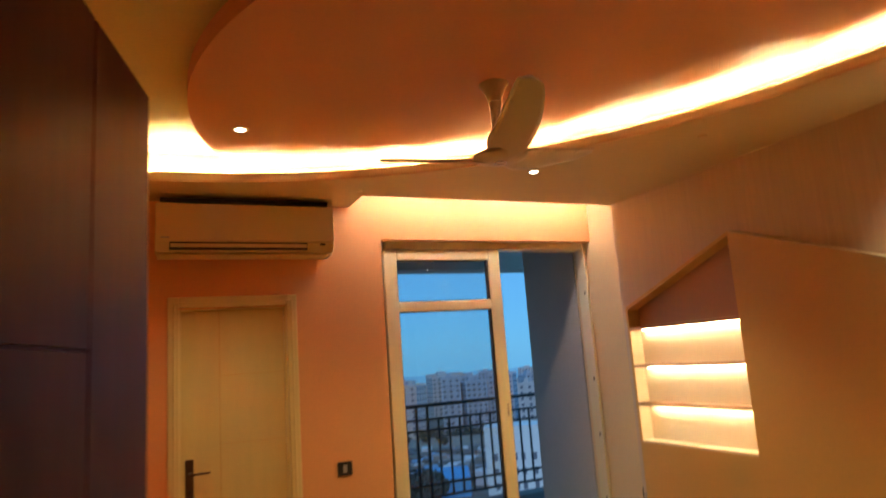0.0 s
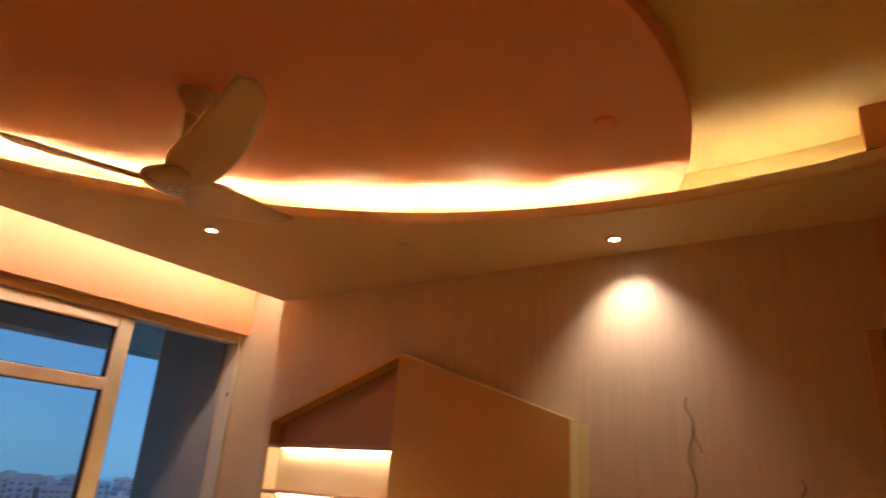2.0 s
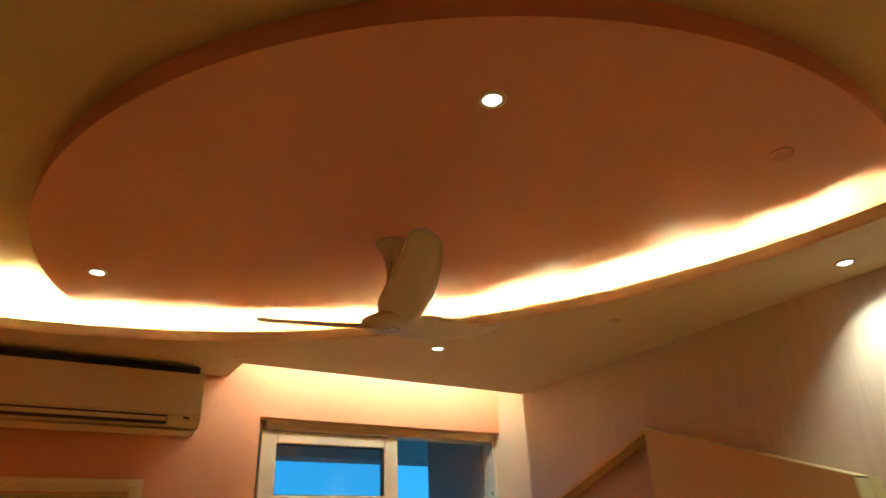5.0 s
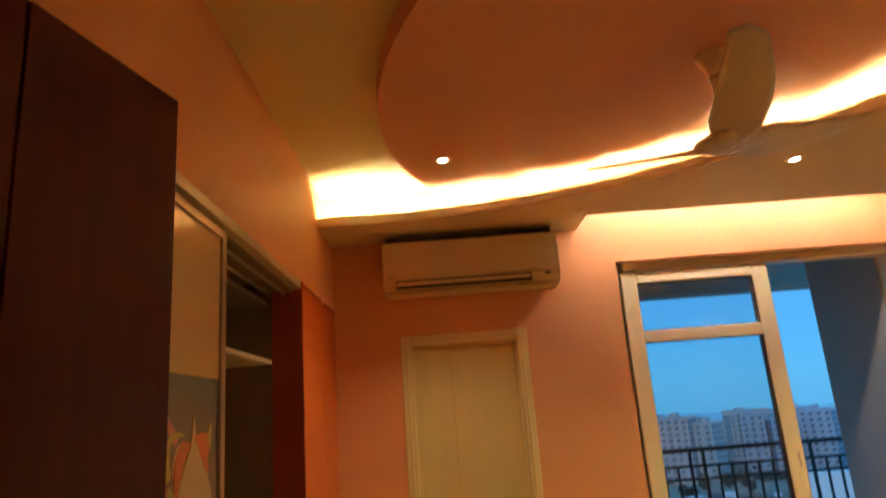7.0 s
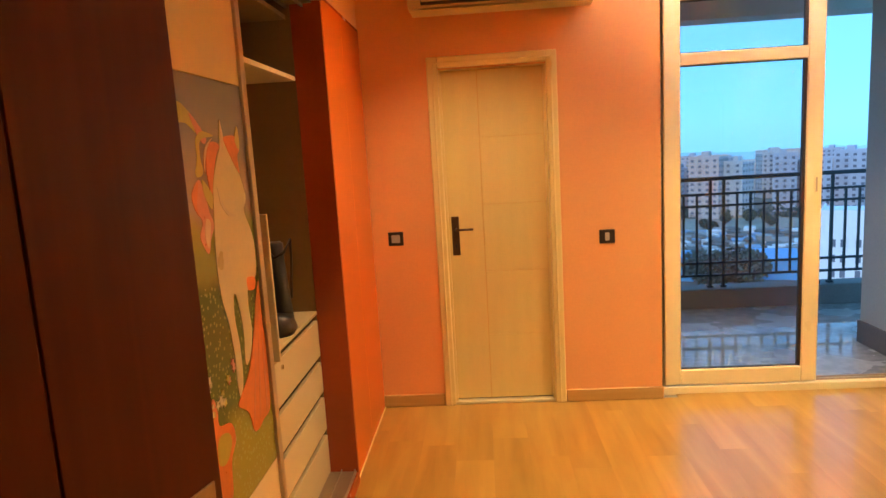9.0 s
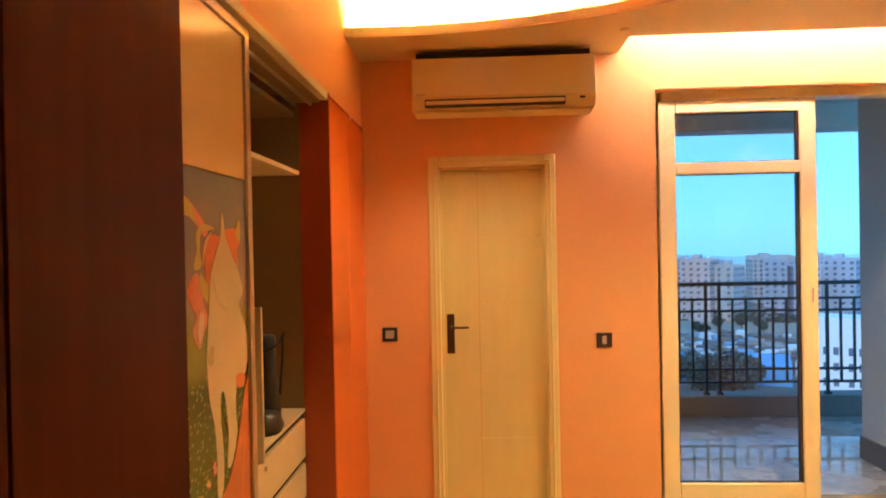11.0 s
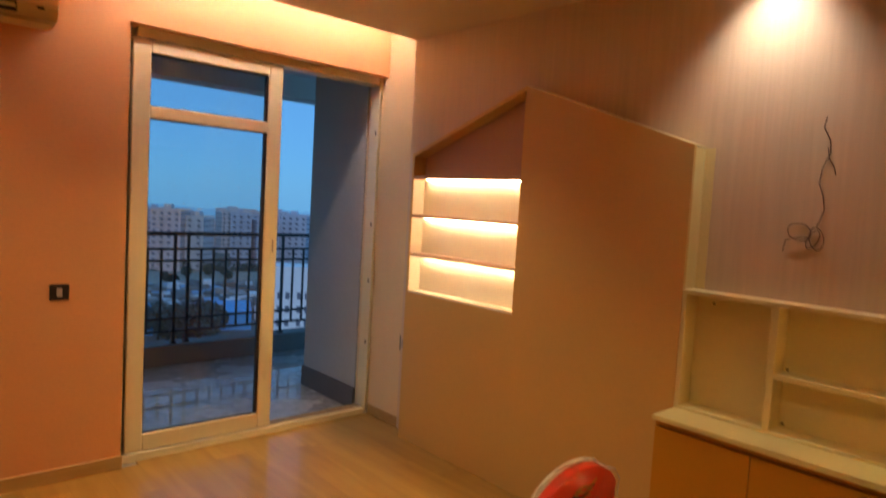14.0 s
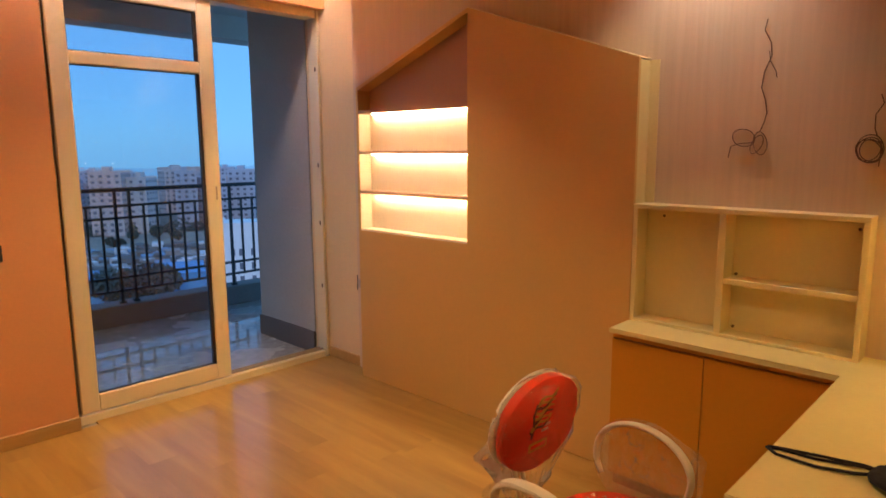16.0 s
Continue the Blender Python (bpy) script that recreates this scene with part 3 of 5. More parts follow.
# ---- balcony door ----
def balcony_door():
    d = empty("door_2", 1.18, 4.286, 0, 0, "cream sliding balcony door with a glazed sash, half open", "glass door", "", "structure")
    W = XR - 1.18
    for nm, r in (("frame_jamb", (0.0102, 0.028, 0.046, 0.045, 0.09, 2.497)), ("frame_jamb", (W - 0.014, -0.02, 0, W + 0.01, 0.09, 2.497)),
                  ("frame_head", (0.045, -0.03, 2.44, W - 0.03, 0.09, 2.497)), ("sill", (0.0102, -0.03, -0.01, W - 0.03, 0.09, 0.045))):
        part(nm, box(*r, 0.004), UPVC, d)
    part("sill_track", boxes([(0.95, 0.01, 0.0452, W - 0.03, 0.018, 0.058), (0.95, 0.05, 0.0452, W - 0.03, 0.058, 0.058)]), ALU, d, "raised metal sliding track")
    s = part("sash", boxes([(0.024, -0.024, 0.052, 0.122, 0.024, 2.436), (0.845, -0.024, 0.052, 0.94, 0.024, 2.436), (0.122, -0.0235, 0.052, 0.845, 0.0235, 0.152),
                            (0.122, -0.024, 2.362, 0.845, 0.024, 2.436), (0.122, -0.024, 1.998, 0.845, 0.024, 2.068)], 0.006), UPVC, d, "cream plastic glazed sash")
    part("pane", box(0.120, 0.003, 0.150, 0.847, 0.007, 2.0), PANE, s, "tall clear glass pane").visible_shadow = False
    part("pane", box(0.120, 0.003, 2.066, 0.847, 0.007, 2.364), PANE, s, "clear fanlight pane").visible_shadow = False
    for z0, z1 in ((0.152, 1.998), (2.068, 2.362)):
        part("gasket", boxes([(0.1222, -0.008, z0, 0.1262, 0.014, z1), (0.829, -0.012, z0, 0.8448, 0.016, z1), (0.1262, -0.008, z0, 0.829, 0.014, z0 + 0.005), (0.1262, -0.008, z1 - 0.005, 0.829, 0.014, z1)]), DARKGAP, s, "dark rubber glazing seal")
    hp = part("pull", box(0.893, -0.030, 1.21, 0.916, -0.0242, 1.326, 0.003, 2), UPVC, s, "recessed sliding pull")
    part("pull_slot", box(0.899, -0.0312, 1.225, 0.910, -0.0302, 1.311), ALU, hp)
    for z in (0.537, 1.004, 1.425, 2.098):
        part("striker", box(W - 0.018, 0.005, z - 0.014, W - 0.0142, 0.017, z + 0.014, 0.001), BRONZE, d, "small dark striker plate")
    part("edge_gap", box(-0.0098, -0.02, 0.0, 0.0098, 0.09, 2.49), DARKGAP, d, "dark joint beside the frame")
    return d


balcony_door()


# ---- switches ----
def switch(x, z, wide, group="black wall switch plates"):
    s = empty("wall_switch", x, YB, z, 0, "black square switch plate with a grey rocker", "switch", group)
    part("plate", box(-0.046, -0.009, -0.042, 0.046, -0.0005, 0.042, 0.003, 2), BLACKP, s)
    k = 0.026 if wide else 0.013
    part("rocker", box(-k, -0.012, -0.024, k, -0.0092, 0.024, 0.002), GREYSW, s, "grey rocker")
    return s


switch(-0.422, 1.075, True)
switch(0.85, 1.028, False)
sock = empty("wall_socket", XR + 0.012, 3.866, 0.61, 0, "black socket plate on the wall beside the house unit", "socket")
part("plate", box(-0.010, -0.04, -0.055, -0.0005, 0.04, 0.055, 0.003), BLACKP, sock)
part("insert", box(-0.012, -0.022, -0.03, -0.0102, 0.022, 0.03, 0.001), GREYSW, sock)


# ---- skirting ----
for r in ((XL + 0.002, YB - 0.014, 0, -0.178, YB, 0.078), (0.583, YB - 0.014, 0, 1.176, YB, 0.078), (XR - 0.002, 3.892, 0, XR + 0.012, 4.25, 0.075)):
    structure("baseboard", box(*r, 0.004), SKIRT, "oak laminate skirting board along the wall", "skirting")


# ---- entrance door, open ----
def entrance_door():
    e = empty("door_3", -0.255, 1.135, 0, -14, "tall dark walnut entrance door standing open", "door", "", "structure")
    L = 0.90
    part("leaf", box(-0.040, -L, 0.012, -0.0032, 0, 2.105, 0.002), DARKW, e)
    # face boards with shadow grooves between
    for y0, y1, z0, z1 in ((-0.235, -0.001, 0.014, 2.103), (-L, -0.239, 0.014, 1.70), (-L, -0.239, 1.704, 2.103)):
        part("veneer_panel", box(-0.003, y0, z0, 0.0, y1, z1, 0.0008), DARKW, e)
    k = part("lock_plate", box(0.0002, -0.070, 1.03, 0.004, -0.018, 1.165, 0.0015, 2), BRASSB, e, "brown brass lock plate")
    for z in (1.07, 1.13):
        part("keyhole", tube([(0.0035, -0.044, z), (0.0052, -0.044, z)], 0.007, 12), BLACKP, k)
    for z in (0.25, 1.05, 1.85):
        part("hinge", tube([(-0.02, -L - 0.008, z - 0.05), (-0.02, -L - 0.008, z + 0.05)], 0.008, 10), CHROME, e, "steel butt hinge", True)
    return e


entrance_door()


# ---- wardrobe along the left wall ----
def wardrobe():
    w = empty("wardrobe", XL, 0.95, 0, 0, "built-in wardrobe with a painted sliding door, half open", "wardrobe")
    y0, y1 = 0.0, 2.29
    part("end_filler", box(-0.118, y1, 0, 0.02, y1 + 0.02, 2.305), REDBR, w, "red-brown front filler panel")
    part("end_panel", box(-0.60, y1, 0, -0.1182, y1 + 0.02, 2.305), WARDIN, w, "grey-brown inner end panel")
    for ya, yb in ((y1 + 0.0202, y1 + 0.4785), (y1 + 0.4815, 3.25)):
        part("gloss_panel", box(-0.014, ya, 0, 0.006, yb, 2.300, 0.001), TANGERINE, w, "glossy orange side panel")
    part("panel_joint", box(-0.012, y1 + 0.4788, 0.001, 0.0035, y1 + 0.4812, 2.299), REDBR, w)
    part("floor_bead", box(0.0062, y1 + 0.021, 0.0, 0.013, 3.249, 0.007, 0.002), WHITE, w, "pale bead along the floor")
    # solid red-brown strip stands in for the shade line above the panel
    part("shadow_gap", box(-0.014, y1, 2.3002, 0.004, 3.25, 2.315), REDBR, w)
    part("back_panel", box(-0.62, y0, 0, -0.60, y1, 2.305), WARDIN, w, "grey-brown lining")
    part("top_panel", box(-0.60, y0, 2.20, -0.14, y1, 2.22), WARDIN, w)
    part("base", box(-0.60, y0, 0, 0.02, y1, 0.06), REDBR, w)
    part("top_rail", box(-0.02, y0, 2.272, 0.016, y1, 2.305), DRAWER, w, "cream top rail")
    part("top_filler", box(-0.14, y0, 2.262, -0.0202, y1, 2.305), WARDIN, w)
    for tx, tz in ((-0.139, 2.248), (-0.066, 2.248)):
        part("top_track", box(tx, y0, tz, tx + 0.008, y1, 2.2618), ALU, w)
    part("bottom_track", boxes([(-0.12, y0, 0.0602, 0.01, y1, 0.066), (-0.064, y0, 0.066, -0.060, y1, 0.078), (0.002, y0, 0.066, 0.006, y1, 0.078)]), ALU, w, "aluminium floor track")
    part("side_wall", box(-0.60, y0 - 0.02, 0, 0.02, y0, 2.305), WARDIN, w)
    part("divider", box(-0.60, 1.0, 0.06, -0.16, 1.02, 2.20), WARDIN, w)
    part("shelf", box(-0.60, 1.0202, 1.935, -0.12, y1, 1.955, 0.001), DRAWER, w, "cream shelf board")
    part("drawer_top", box(-0.60, 1.0202, 0.862, -0.115, y1, 0.878, 0.001), DRAWER, w, "cream top over the drawers")
    # near-black board puts the shade of the drawer gaps in as colour
    part("drawer_shadow_board", box(-0.16, 1.03, 0.07, -0.14, y1 - 0.004, 0.860), DARKGAP, w)
    zs = [0.07, 0.29, 0.48, 0.657, 0.860]
    for i, (a, b) in enumerate(zip(zs, zs[1:])):
        dr = part("drawer", box(-0.135, 1.03, a + 0.003, -0.115, y1 - 0.006, b - 0.026, 0.002), DRAWER, w, "cream drawer front")
        if i == 3:
            part("lock", tube([(-0.1152, 1.72, b - 0.06), (-0.108, 1.72, b - 0.06)], 0.009, 12), CHROME, dr, "small round lock")
    # sliding door
    s0, s1, zb, zt = 0.08, 1.33, 0.072, 2.268
    d = part("sliding_door", box(-0.034, s0 + 0.01, zb + 0.01, -0.0245, s1 - 0.01, zt - 0.01), WARDIN, w, "sliding wardrobe door with glossy and painted panels")
    for nm, r in (("stile", (-0.036, s0, zb, -0.002, s0 + 0.035, zt)), ("stile", (-0.036, s1 - 0.035, zb, -0.002, s1, zt)), ("rail", (-0.0244, s0 + 0.035, zb, -0.002, s1 - 0.035, zb + 0.04)), ("rail", (-0.0244, s0 + 0.035, zt - 0.03, -0.002, s1 - 0.035, zt))):
        part(nm, box(*r, 0.002), ALU, d, "bronze aluminium edge profile")
    part("upper_glass", box(-0.024, s0 + 0.035, 1.812, -0.012, s1 - 0.035, zt - 0.03), BEIGEGL, d, "glossy beige upper panel")
    part("lower_glass", box(-0.024, s0 + 0.035, zb + 0.04, -0.012, s1 - 0.035, 0.64), BEIGEGL, d, "glossy beige lower panel")
    part("mural_panel", box(-0.024, s0 + 0.035, 0.642, -0.0125, s1 - 0.035, 1.81), MURAL, d, "painted fairy-tale meadow panel in bright colours")
    # second leaf, parked behind the first
    part("rear_sliding_door", box(-0.104, 0.02, zb, -0.074, 1.22, zt, 0.002), BEIGEGL, w, "beige rear sliding door")
    return w


def mural_material():
    """Painted meadow below a hazy grey-violet sky with an orange and yellow arch, loose colours only."""
    m, n, l, b = nodes_of("meadow_mural_print")
    tc, sep = n.new("ShaderNodeTexCoord"), n.new("ShaderNodeSeparateXYZ")
    wob = n.new("ShaderNodeTexNoise")
    wob.inputs["Scale"].default_value, wob.inputs["Detail"].default_value = 5.0, 5
    l.new(tc.outputs["Object"], wob.inputs[0]), l.new(tc.outputs["Object"], sep.inputs[0])
    zz = n.new("ShaderNodeMath")
    zz.operation, zz.inputs[1].default_value = "MULTIPLY_ADD", 0.14
    l.new(wob.outputs[0], zz.inputs[0]), l.new(sep.outputs[2], zz.inputs[2])
    rp = n.new("ShaderNodeValToRGB")
    mr = n.new("ShaderNodeMapRange")
    mr.inputs[1].default_value, mr.inputs[2].default_value = 0.71, 1.88
    l.new(zz.outputs[0], mr.inputs[0]), l.new(mr.outputs[0], rp.inputs[0])
    cr = rp.color_ramp
    cols = [(0.0, (0.30, 0.24, 0.04)), (0.20, (0.26, 0.23, 0.03)), (0.27, (0.08, 0.10, 0.015)), (0.53, (0.06, 0.085, 0.015)), (0.58, (0.19, 0.18, 0.03)), (0.66, (0.26, 0.24, 0.05)), (0.70, (0.352, 0.224, 0.16)), (0.82, (0.272, 0.224, 0.224)), (1.0, (0.192, 0.216, 0.248))]
    cr.elements[0].position, cr.elements[0].color = cols[0][0], (*cols[0][1], 1)
    cr.elements[1].position, cr.elements[1].color = cols[-1][0], (*cols[-1][1], 1)
    for p, c in cols[1:-1]:
        e = cr.elements.new(p)
        e.color = (*c, 1)
    fl = n.new("ShaderNodeTexVoronoi")
    fl.inputs["Scale"].default_value = 62
    l.new(tc.outputs["Object"], fl.inputs[0])
    lt = n.new("ShaderNodeMath")
    lt.operation, lt.inputs[1].default_value = "LESS_THAN", 0.3
    l.new(fl.outputs[0], lt.inputs[0])
    low = n.new("ShaderNodeMath")
    low.operation, low.inputs[1].default_value = "LESS_THAN", 1.36
    l.new(zz.outputs[0], low.inputs[0])
    both = n.new("ShaderNodeMath")
    both.operation = "MULTIPLY"
    l.new(lt.outputs[0], both.inputs[0]), l.new(low.outputs[0], both.inputs[1])
    half = n.new("ShaderNodeMath")
    half.operation, half.inputs[1].default_value = "MULTIPLY", 0.5
    l.new(both.outputs[0], half.inputs[0])
    mix = n.new("ShaderNodeMix")
    mix.data_type = "RGBA"
    mix.inputs[7].default_value = (0.34, 0.36, 0.10, 1)
    l.new(half.outputs[0], mix.inputs[0]), l.new(rp.outputs[0], mix.inputs[6])
    l.new(mix.outputs[2], b.inputs["Base Color"])
    b.inputs["Roughness"].default_value = 0.25
    return m


MURAL = mural_material()
wardrobe_ob = wardrobe()

# loose colour shapes of the mural, flat prints on the panel
PALE = paint("pale_cream_print", (0.55, 0.42, 0.22), 0.3, 0.06, 8.0, 0.0)
ORNG = paint("orange_print", (0.60, 0.13, 0.025), 0.3, 0.15, 14.0, 0.0)
ARCH = paint("yellow_arch_print", (0.42, 0.32, 0.04), 0.3, 0.1, 6.0, 0.0)


def print_blob(name, pts, mat, lift, label):
    """A flat rounded print: points (y, z) relative to the wardrobe, smoothed."""
    n = len(pts)
    out = []
    for i in range(n):
        p0, p1, p2, p3 = (Vector(pts[(i + k) % n]) for k in (-1, 0, 1, 2))
        for s in range(5):
            t = s / 5
            out.append(0.5 * ((2 * p1) + (p2 - p0) * t + (2 * p0 - 5 * p1 + 4 * p2 - p3) * t * t + (3 * p1 - p0 - 3 * p2 + p3) * t ** 3))
    sd = [c for c in wardrobe_ob.children if c.name.startswith("sliding_door")][0]
    part(name, prism([(p.x + 0.035, p.y) for p in out], -0.0124, -0.0124 + lift, 0), mat, sd, label)


ROSE = paint("rose_print", (0.55, 0.17, 0.10), 0.3, 0.15, 14.0, 0.0)
PEACHP = paint("pale_peach_print", (0.58, 0.36, 0.20), 0.3, 0.1, 10.0, 0.0)
SMOKE = paint("fawn_print", (0.50, 0.38, 0.24), 0.3, 0.08, 10.0, 0.0)
print_blob("mural_print", [(0.76, 1.70), (0.83, 1.74), (0.90, 1.718), (0.945, 1.686), (0.93, 1.667), (0.88, 1.688), (0.83, 1.684), (0.77, 1.64)], ARCH, 0.0005, "yellow arch of colour")
print_blob("mural_print", [(0.90, 1.715), (0.945, 1.69), (0.985, 1.655), (0.965, 1.64), (0.93, 1.667)], ROSE, 0.0007, "rose end of the arch")
# curling licks of warm colour beside the pale shape
LICKS = (
    (ARCH, [(1.03, 1.661), (0.95, 1.65), (0.937, 1.608), (0.946, 1.568), (0.913, 1.557), (0.902, 1.57), (0.92, 1.608), (0.921, 1.65), (0.961, 1.672)]),
    (ROSE, [(0.918, 1.55), (0.875, 1.527), (0.877, 1.481), (0.91, 1.445), (0.888, 1.408), (0.925, 1.362), (0.951, 1.40), (0.977, 1.43), (0.955, 1.467), (0.944, 1.508)]),
    (ORNG, [(0.905, 1.545), (0.868, 1.52), (0.872, 1.486), (0.895, 1.462), (0.888, 1.49), (0.90, 1.52)]),
    (ORNG, [(1.064, 1.637), (1.007, 1.645), (0.973, 1.607), (0.967, 1.56), (0.983, 1.505), (1.007, 1.559), (1.034, 1.606)]),
    (ARCH, [(0.933, 1.549), (0.937, 1.509), (0.973, 1.472), (0.987, 1.505), (0.959, 1.534)]),
    (PEACHP, [(1.02, 1.655), (0.975, 1.635), (0.955, 1.60), (0.955, 1.565), (0.967, 1.60), (0.99, 1.635)]),
    (PEACHP, [(0.93, 1.45), (0.915, 1.41), (0.927, 1.375), (0.945, 1.405), (0.955, 1.44)]),
)
for k, (mt, pts) in enumerate(LICKS):
    print_blob("mural_print", pts, mt, 0.0008 + 0.0001 * k, "curling lick of warm colour")
print_blob("mural_print", [(1.08, 1.705), (1.104, 1.641), (1.145, 1.608), (1.184, 1.558), (1.216, 1.487), (1.193, 1.455), (1.20, 1.43), (1.238, 1.374), (1.25, 1.316), (1.232, 1.246), (1.165, 1.228), (1.15, 1.169), (1.158, 1.087), (1.12, 1.02), (1.085, 1.017), (1.095, 1.106), (1.081, 1.186), (1.067, 1.223), (1.048, 1.22), (1.043, 1.158), (1.057, 1.079), (1.055, 0.98), (1.024, 0.94), (1.013, 0.988), (1.015, 1.055), (1.003, 1.147), (0.976, 1.22), (0.963, 1.30), (0.968, 1.383), (0.982, 1.464), (0.997, 1.538), (1.041, 1.606), (1.063, 1.634)], PALE, 0.0016, "pale cream plain shape")
print_blob("mural_print", [(1.018, 1.53), (1.03, 1.48), (1.075, 1.445), (1.13, 1.44), (1.08, 1.455), (1.04, 1.487)], SMOKE, 0.0019, "soft fawn stroke")
print_blob("mural_print", [(1.084, 1.69), (1.092, 1.65), (1.085, 1.625), (1.076, 1.65)], PEACHP, 0.0019, "soft peach stroke")
print_blob("mural_print", [(1.096, 1.659), (1.181, 1.663), (1.207, 1.633), (1.182, 1.603), (1.188, 1.558), (1.156, 1.581), (1.134, 1.604), (1.114, 1.626)], ORNG, 0.0020, "curling lick of warm colour")
print_blob("mural_print", [(1.176, 1.655), (1.203, 1.692), (1.207, 1.633), (1.19, 1.63)], ARCH, 0.0022, "small yellow spike")
print_blob("mural_print", [(1.253, 1.225), (1.249, 1.144), (1.257, 0.971), (1.243, 0.825), (1.183, 0.807), (1.105, 0.80), (1.071, 0.872), (1.006, 0.919), (1.033, 0.942), (1.104, 0.986), (1.172, 1.083), (1.211, 1.169)], ORNG, 0.0018, "flowing orange shape")
for k, (yb, yt) in enumerate(((1.10, 1.19), (1.15, 1.215), (1.21, 1.24))):
    print_blob("mural_print", [(yb, 0.83), (yb + 0.012, 0.84), ((yb + yt) / 2 + 0.008, 0.97), (yt, 1.12), (yt - 0.006, 1.10), ((yb + yt) / 2 - 0.004, 0.96)], ROSE, 0.0021 + 0.0001 * k, "rose fold in the orange shape")
print_blob("mural_print", [(1.162, 1.252), (1.223, 1.24), (1.213, 1.209), (1.162, 1.217)], ORNG, 0.0020, "small orange knot")
print_blob("mural_print", [(0.849, 1.002), (0.87, 0.965), (0.873, 0.921), (0.944, 0.897), (0.963, 0.843), (0.921, 0.797), (0.90, 0.70), (0.80, 0.70), (0.80, 0.79), (0.814, 0.90), (0.817, 0.947)], ORNG, 0.0010, "small orange plain shape")
print_blob("mural_print", [(0.86, 0.89), (0.92, 0.88), (0.935, 0.845), (0.89, 0.81), (0.845, 0.83)], ARCH, 0.0013, "small yellow plain shape")

rngm = random.Random(21)
for k in range(18):
    fy, fz, fr = rngm.uniform(0.80, 1.0), rngm.uniform(0.96, 1.06), rngm.uniform(0.008, 0.015)
    print_blob("mural_flower", [(fy + fr * (1.0 if j % 2 else 0.55) * math.cos(j * 0.628), fz + fr * (1.0 if j % 2 else 0.55) * math.sin(j * 0.628)) for j in range(10)], (PALE, PALE, ROSE, ARCH)[k % 4], 0.0022 + 0.00002 * k, "small printed flower")

# things in the wardrobe
board = part("folded_panel", box(-0.005, -0.012, 0, 0.030, 0.006, 0.53, 0.004, 2), DRAWER)
board.matrix_world = pose(-0.655, 2.50, 0.878, 0, 0, 6)
tagged(board, "white flat board standing on the wardrobe drawers", "board")

bag = empty("bag", -0.775, 2.97, 0.878, 10, "black leather bag with a long strap in the wardrobe", "bag")
bm = lathe([(0.001, 0.0), (0.085, 0.0), (0.095, 0.03), (0.085, 0.16), (0.075, 0.28), (0.06, 0.36), (0.04, 0.37), (0.001, 0.36)], 20)
for v in bm.verts:
    v.co.x *= 0.62
    v.co.y *= 0.55
    v.co += 0.012 * noise.noise_vector(v.co * 14)
    v.co.z = max(0.0, v.co.z)
part("body", bm, BAGM, bag, "", True)
part("strap", tube([(-0.02, -0.03, 0.34), (0.01, -0.05, 0.31), (0.05, -0.045, 0.33), (0.075, -0.01, 0.38), (0.07, 0.015, 0.28), (0.055, 0.02, 0.12)], 0.006, 8), BAGM, bag, "black leather strap", True)
bm = lathe([(0.001, 0.0), (0.07, 0.0), (0.085, 0.03), (0.07, 0.07), (0.03, 0.085), (0.001, 0.086)], 18)
for v in bm.verts:
    v.co += 0.012 * noise.noise_vector(v.co * 20)
    v.co.z = max(0.0, v.co.z)
pouch = part("pouch", bm, BAGM, None, "", True)
pouch.matrix_world = pose(-0.755, 2.86, 0.878)
tagged(pouch, "small crumpled dark pouch lying on the drawers", "pouch")


# ---- house-shaped display unit ----
HX, HY0, HY1, HYM = 2.80, 1.767, 3.725, 2.765


